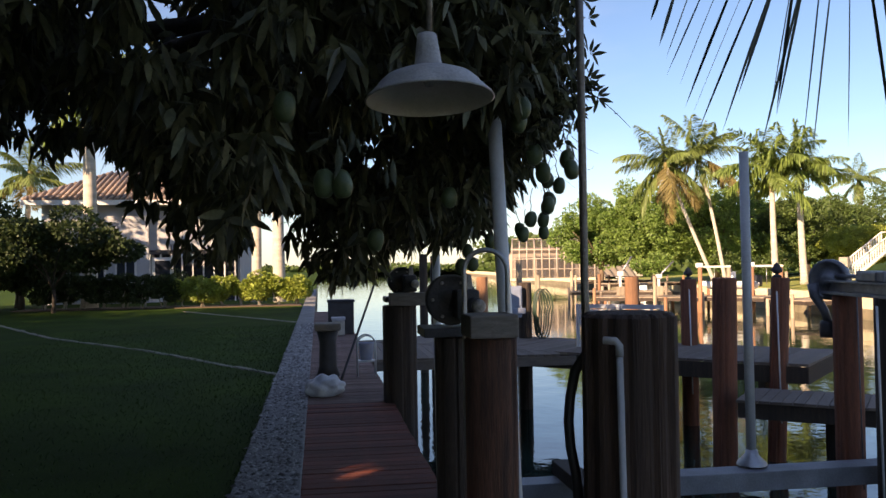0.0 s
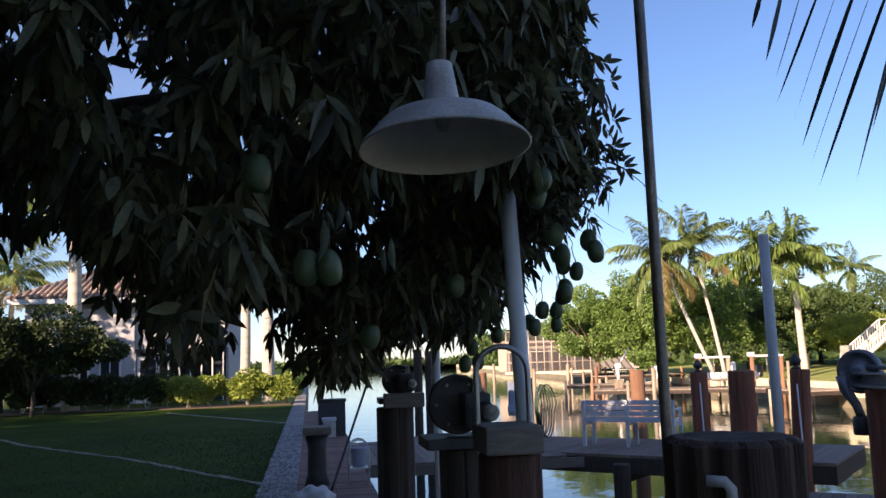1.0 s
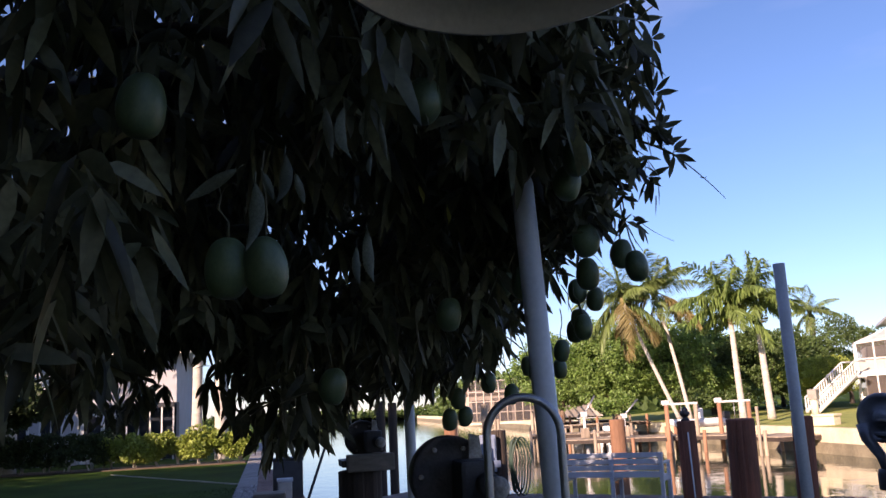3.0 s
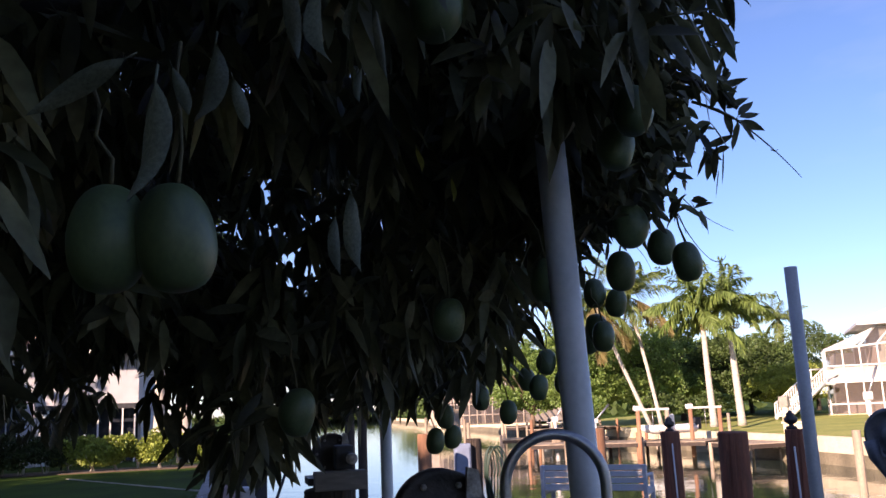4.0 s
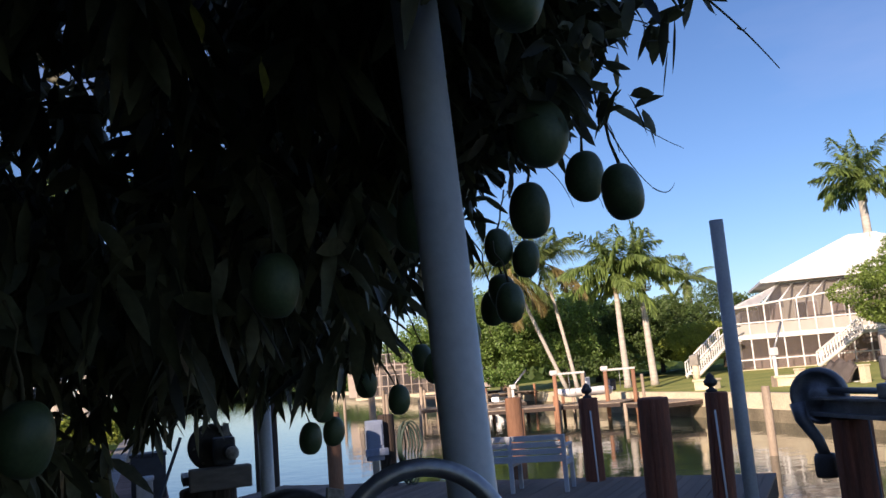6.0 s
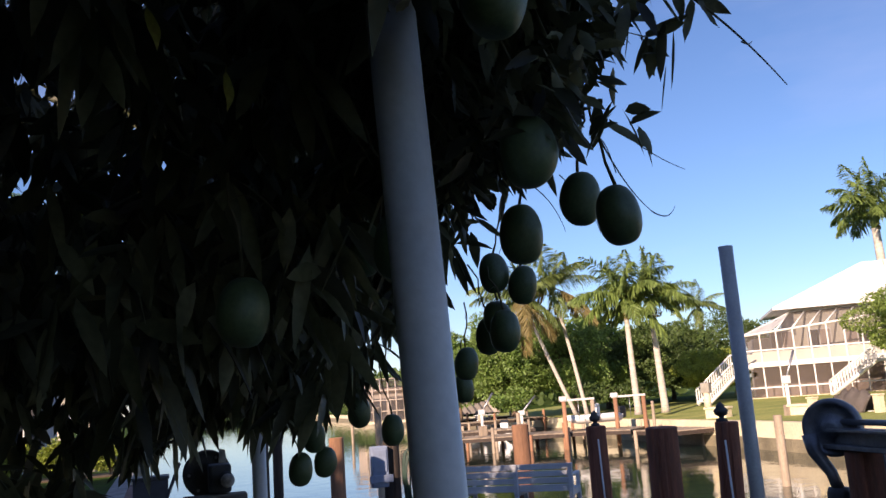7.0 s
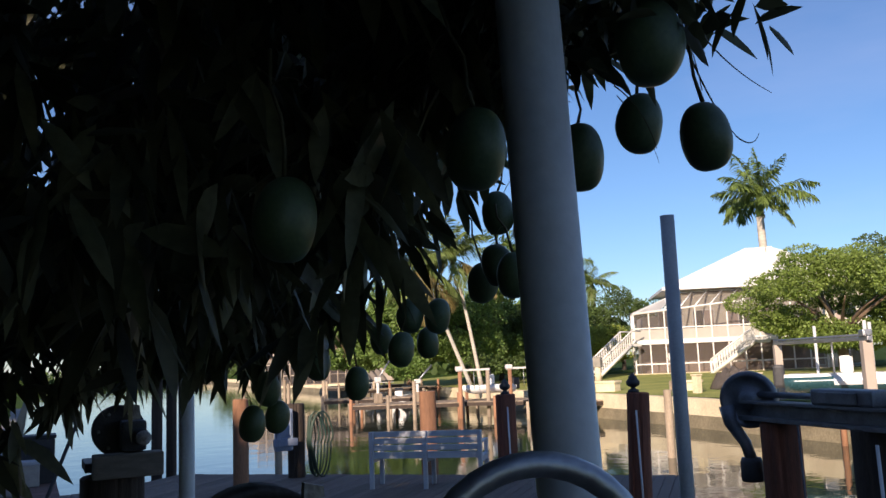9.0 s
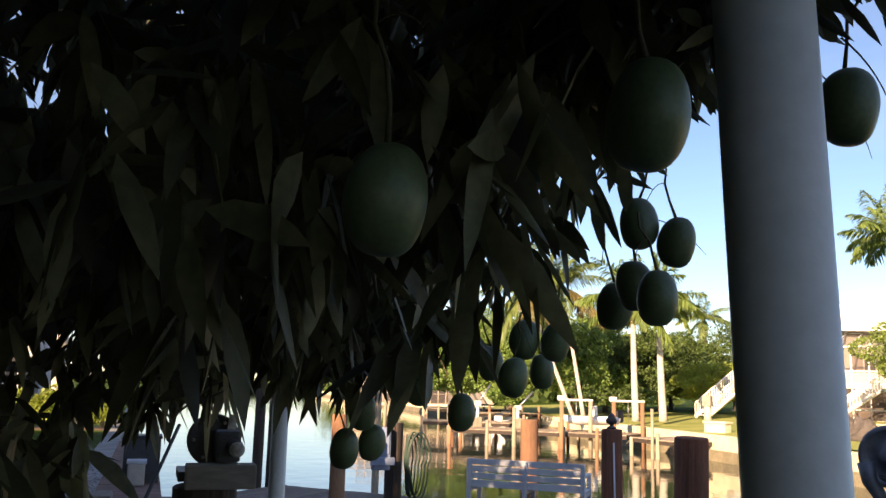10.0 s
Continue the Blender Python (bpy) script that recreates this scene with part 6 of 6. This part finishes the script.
def left_yard():
    left_house()
    for i, (x, y, h, r) in enumerate(((-9.5, 37.0, 8.0, 0.3), (-1.75, 39.6, 8.5, 0.27), (-2.9, 40.3, 8.5, 0.22))):
        palm("royal_palm", (x, y, 0.0), (x, y, h), r, 2.9, 16, 20 + i, "royal palm with a smooth white trunk by the house", True, "yard palms")
    palm("coconut_palm", (-15.2, 46.0, 0.0), (-14.6, 45.8, 6.4), 0.16, 2.9, 18, 27, "garden palm with hanging fronds beside the house", False, "yard palms")
    for i in range(14):
        x = -11.0 + i * 0.78
        # the hedge's sunlit and shaded stretches are put into its leaf colours
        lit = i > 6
        t = thing("hedge_shrub", "yellow-green hedge shrub with pale stems, coloured as sunlit" if lit else "dark green hedge shrub by the house, coloured as shaded", "shrub", "hedge", at=(x, 36.0 + 0.2 * math.sin(i * 2.1), 0))
        rr = random.Random(i)
        for k in range(4):
            part("stem", tubed([(rr.uniform(-0.1, 0.1), 0, 0), (rr.uniform(-0.35, 0.35), rr.uniform(-0.2, 0.2), 0.8)], 0.022, 6), PALMTRUNK, t)
        mesh_part("foliage", clumps((0, 0, 0.72), (0.72, 0.55, 0.62), 2600, 0.12, LITHEDGE if lit else YARDLEAF, 200 + i, 7), t, kind="stuff")
    tagged(part("planting_bed", boxed((-12, 35.2, -0.1), (-0.7, 37.2, 0.02), 0.01), SOIL), "bare brown mulch bed under the hedge", "planting bed", kind="structure")
    tree("yard_tree", -9.9, 33.5, 0.0, 2.45, (3.0, 2.3, 1.35), 15000, 0.18, YARDLEAF, 160, "small spreading dark tree on the lawn", 0.07, "yard trees", stem_h=1.0, lobes=34, lobe=(0.16, 0.3), out=(0.45, 0.95), cut=-0.5)
    tree("yard_sapling", -6.3, 38.6, 0.0, 1.1, (0.6, 0.6, 0.5), 500, 0.12, YARDLEAF, 161, "thin young sapling on the lawn", 0.025, "yard trees", stem_h=0.8)
    for i, (x, y, h) in enumerate(((-14.5, 37, 3.0), (-18.0, 34, 3.6), (-13.0, 39.0, 2.0), (-14.2, 34.6, 2.5), (-12.4, 37.6, 1.5))):
        tree("yard_tree", x, y, 0, h, (2.4, 2.2, h * 0.75), 8000, 0.19, YARDLEAF, 170 + i, "dark garden tree by the house", 0.12, "yard trees", lobes=34, lobe=(0.16, 0.3), out=(0.5, 1.0))


def walk_things():
    # plastic bag on the boards
    rng2 = random.Random(6)
    bm = bmesh.new()
    bmesh.ops.create_icosphere(bm, subdivisions=4, radius=1)
    for v in bm.verts:
        k = 1 + 0.28 * noise.noise(v.co * 2.2) + 0.1 * noise.noise(v.co * 6)
        v.co = Vector((v.co.x * 0.23 * k, v.co.y * 0.2 * k, max(v.co.z * 0.15 * k, -0.1) + 0.1))
    b = part("plastic_bag", bm, BAGW, smooth=True)
    b.matrix_world = pose(0.07, 10.45, 0)
    tagged(b, "crumpled white plastic bag lying on the boardwalk", "bag")
    p = thing("bait_pedestal", "grey pedestal table standing on the boardwalk", "table", at=(0.13, 12.3, 0))
    part("top", boxed((-0.19, -0.19, 0.66), (0.19, 0.19, 0.77), 0.03), BLOCK, p)
    part("column", tubed([(0, 0, 0), (0, 0, 0.15), (0, 0, 0.48), (0, 0, 0.66)], [0.17, 0.13, 0.12, 0.16], 16), CASTING, p)
    h = thing("black_hose", "black hose trailing down to the boards", "hose", at=(0.3, 12.0, 0))
    part("hose_line", tubed(bezier((0.55, 0.6, 1.35), (0.25, 0.2, 0.6), (0.0, -0.4, 0.03), 14), 0.018, 8), RUBBER, h)
    for i, (x, y, w, d, z) in enumerate(((0.52, 20.0, 0.6, 0.5, 0.8), (0.45, 19.5, 0.28, 0.3, 0.42))):
        t = thing("dock_box", "dark dock box with a grey lid on the walk" if i == 0 else "pale grey dock box on the walk", "box", "dock boxes", at=(x, y, 0))
        part("body", boxed((-w / 2, -d / 2, 0.0), (w / 2, d / 2, z - 0.06), 0.02), ALU if i % 2 else CASTING, t)
        part("lid", boxed((-w / 2 - 0.02, -d / 2 - 0.02, z - 0.06), (w / 2 + 0.02, d / 2 + 0.02, z), 0.015), BENCHW if i % 2 else CASTING, t)
    cart = thing("bucket_stand", "white tubular stand holding a pale blue bucket", "stand", at=(0.68, 12.25, 0))
    for y in (-0.12, 0.12):
        part("hoop", tubed([(-0.13, y, 0.0), (-0.13, y, 0.45)] + [(0.13 * math.cos(a), y, 0.45 + 0.13 * math.sin(a)) for a in [math.pi * (1 - k / 10) for k in range(1, 10)]] + [(0.13, y, 0.45), (0.13, y, 0.0)], 0.011, 8), PVC, cart)
    part("shelf", boxed((-0.13, -0.12, 0.2), (0.13, 0.12, 0.22)), PVC, cart)
    part("bucket", lathe([(0.0, 0.225), (0.085, 0.225), (0.11, 0.46), (0.115, 0.47), (0.1, 0.47), (0.08, 0.24), (0.0, 0.24)], 20), BUCKET, cart)
    # sun streaks across the lawn, built as pale strips of short blocks
    for k, ((x0, y0), (x1, y1)) in enumerate((((-10.9, 29.3), (-6.3, 21.1)), ((-6.3, 21.1), (-3.1, 16.85)), ((-3.1, 16.85), (-0.62, 12.75)), ((-5.0, 32.6), (-0.62, 24.7)))):
        rr = random.Random(40 + k)
        L = math.hypot(x1 - x0, y1 - y0)
        e = thing("lawn_sun_streak", "pale strip in the lawn that stands for a sun streak", "edging", "lawn edging", at=(x0, y0, -0.02), rz=math.degrees(math.atan2(y1 - y0, x1 - x0)), kind="structure")
        s = 0.0
        while s < L - 0.3:
            w = rr.uniform(0.35, 0.6)
            st = part("streak_block", boxed((s, -0.055 + rr.uniform(-0.025, 0.02), -0.05), (min(s + w, L) - 0.012, 0.055 + rr.uniform(-0.02, 0.025), rr.uniform(0.01, 0.025)), 0.012), SUNSTREAK, e)
            s += w
    # pile with coiled hose and meter box at the back of the pier
    pile(4.35, 17.45, 0.14, 1.18, PILEDARK, "dark pile with a coiled hose and power box", 33)
    c = thing("hose_coil", "green garden hose coiled on a pile", "hose", at=(4.62, 17.3, 0.35))
    for i in range(6):
        part("loop", tubed([Vector((0.03 * i - 0.06 + (0.07 + 0.024 * i) * math.cos(a) * (1.0 if math.sin(a) > 0 else 0.75), -0.02 * i, 0.17 + (0.46 + 0.03 * (i % 3)) * math.sin(a))) for a in [k * math.tau / 28 for k in range(29)]], 0.013, 8), GREENHOSE, c)
    m = thing("power_box", "grey blue power box on a post", "power box", at=(4.1, 17.28, 0.45))
    part("case", boxed((-0.15, -0.08, 0.0), (0.13, 0.08, 0.66), 0.02), BOXBLUE, m)
    part("door", boxed((-0.12, -0.095, 0.25), (0.1, -0.081, 0.6), 0.006), BOXBLUE, m)
    part("outlet", boxed((-0.2, -0.13, 0.08), (0.19, -0.081, 0.2), 0.01), BOXBLUE, m)


def near_palm():
    """The palm whose hanging frond shows against the sky."""
    t = thing("overhanging_palm", "dark palm frond hanging overhead with long thin leaflets", "palm tree", at=(3.0, -5.8, 0))
    part("trunk", tubed([(0, 0, -0.2), (-0.1, 0.6, 1.8), (-0.35, 1.6, 3.6), (-0.7, 2.6, 5.0)], [0.24, 0.18, 0.16, 0.15], 14), PALMTRUNK, t)
    off = Vector((3.0, -5.8, 0))
    rib = [p - off for p in bezier((2.3, -3.2, 5.0), (2.75, 2.6, 3.6), (1.72, 2.3, 2.62), 16) + bezier((1.72, 2.3, 2.62), (1.35, 2.22, 2.42), (0.95, 2.24, 2.34), 12)[1:]]
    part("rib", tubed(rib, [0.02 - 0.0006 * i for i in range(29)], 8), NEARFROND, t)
    rng = np.random.default_rng(9)
    pts = np.array([tuple(p) for p in rib])
    for s in np.linspace(13.5, 27.8, 21):
        k = int(s)
        base = pts[k] * (1 - s + k) + pts[k + 1] * (s - k)
        q = (s - 13.5) / 14.3
        lean = np.interp(q, [0.0, 0.2, 0.35, 0.5, 0.65, 1.0], [0.4, 0.22, 0.0, -0.2, -0.46, -0.42]) + rng.normal(0, 0.03)
        way = np.array([[lean, rng.normal(0, 0.06), -1.0]])
        end = np.interp(q, [0.0, 0.2, 0.35, 0.55, 0.7, 0.85, 1.0], [2.2, 2.02, 1.9, 1.92, 1.96, 2.1, 2.23]) + rng.normal(0, 0.025)
        length = (base[2] - end) * math.hypot(1, lean)
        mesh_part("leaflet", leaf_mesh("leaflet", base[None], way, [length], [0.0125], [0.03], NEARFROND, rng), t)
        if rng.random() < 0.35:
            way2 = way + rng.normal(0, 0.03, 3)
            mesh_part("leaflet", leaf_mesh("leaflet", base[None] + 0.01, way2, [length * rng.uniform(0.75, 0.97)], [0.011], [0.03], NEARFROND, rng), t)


def closing_house():
    """An unseen house and trees, added out of view to shade the walk and lawn."""
    t = thing("unseen_side_house", "plain pale house added out of view beside the lawn", "house", at=(0, 0, 0))
    part("wall", boxed((-26, -22, -0.1), (-14.5, 8, 3.0)), HOUSEGREY, t)
    bm = bmesh.new()
    a = [bm.verts.new(p) for p in ((-27, -23, 3.0), (-13.7, -23, 3.0), (-13.7, 9, 3.0), (-27, 9, 3.0), (-20.3, -16, 5.4), (-20.3, 2, 5.4))]
    for f in ((0, 1, 4), (1, 2, 5, 4), (2, 3, 5), (3, 0, 4, 5), (3, 2, 1, 0)):
        bm.faces.new([a[i] for i in f])
    part("roof", bm, TILE, t)
    # trees out of view, added to block the sun except along the fleck gaps
    for i, (x, y, h, r, n, size) in enumerate(((-5.6, -0.4, 6.6, (5.4, 4.8, 3.0), 20000, 0.42), (-3.0, -3.6, 5.4, (4.2, 3.9, 2.6), 18000, 0.4), (-9.8, -9.2, 5.2, (3.2, 3.0, 5.0), 20000, 0.4), (-9.8, -5.0, 5.6, (3.2, 3.0, 5.4), 24000, 0.36),
                                               (-9.8, -1.0, 5.4, (3.2, 3.0, 5.2), 24000, 0.36), (-9.8, 3.0, 4.4, (3.2, 3.0, 4.0), 22000, 0.4), (-10.2, 7.0, 4.4, (3.2, 3.0, 4.1), 22000, 0.4), (-10.8, 11.5, 5.4, (3.0, 3.0, 5.2), 16000, 0.45), (-11.6, 16.0, 5.4, (3.0, 3.0, 5.2), 16000, 0.45), (-12.4, 20.6, 5.0, (3.0, 3.0, 4.8), 14000, 0.45))):
        tree("sun_blocker_tree", x, y, 0, h, r, n, size, FARDARK, 190 + i, "broad dense dark tree added out of view to block the sun", 0.26, "yard trees", stem_h=2.0, limbs=4, lobes=30, lobe=(0.25, 0.42), out=(0.3, 0.85), cut=-0.9, fill=0.1,
             flecks=[(Vector(f) - Vector((x, y, 0)), w) for f, w in SUN_FLECKS])
    # more unseen trees, added to keep the tiled house and lawn in shade
    for i, (x, y, h) in enumerate(((-17, 15, 6.0), (-19, 21, 4.8), (-20.6, 27.6, 5.8), (-19.6, 33.4, 6.2))):
        tree("yard_tree", x, y, 0, h, (4.0, 3.6, h * 0.7), 3500, 0.4, FARDARK, 180 + i, "tall dark tree added out of view to shade house and lawn", 0.2, "yard trees")


near_dock()
lamp_post()
platform()
mango_tree()
far_bank()
left_yard()
walk_things()
near_palm()
closing_house()
boardwalk()
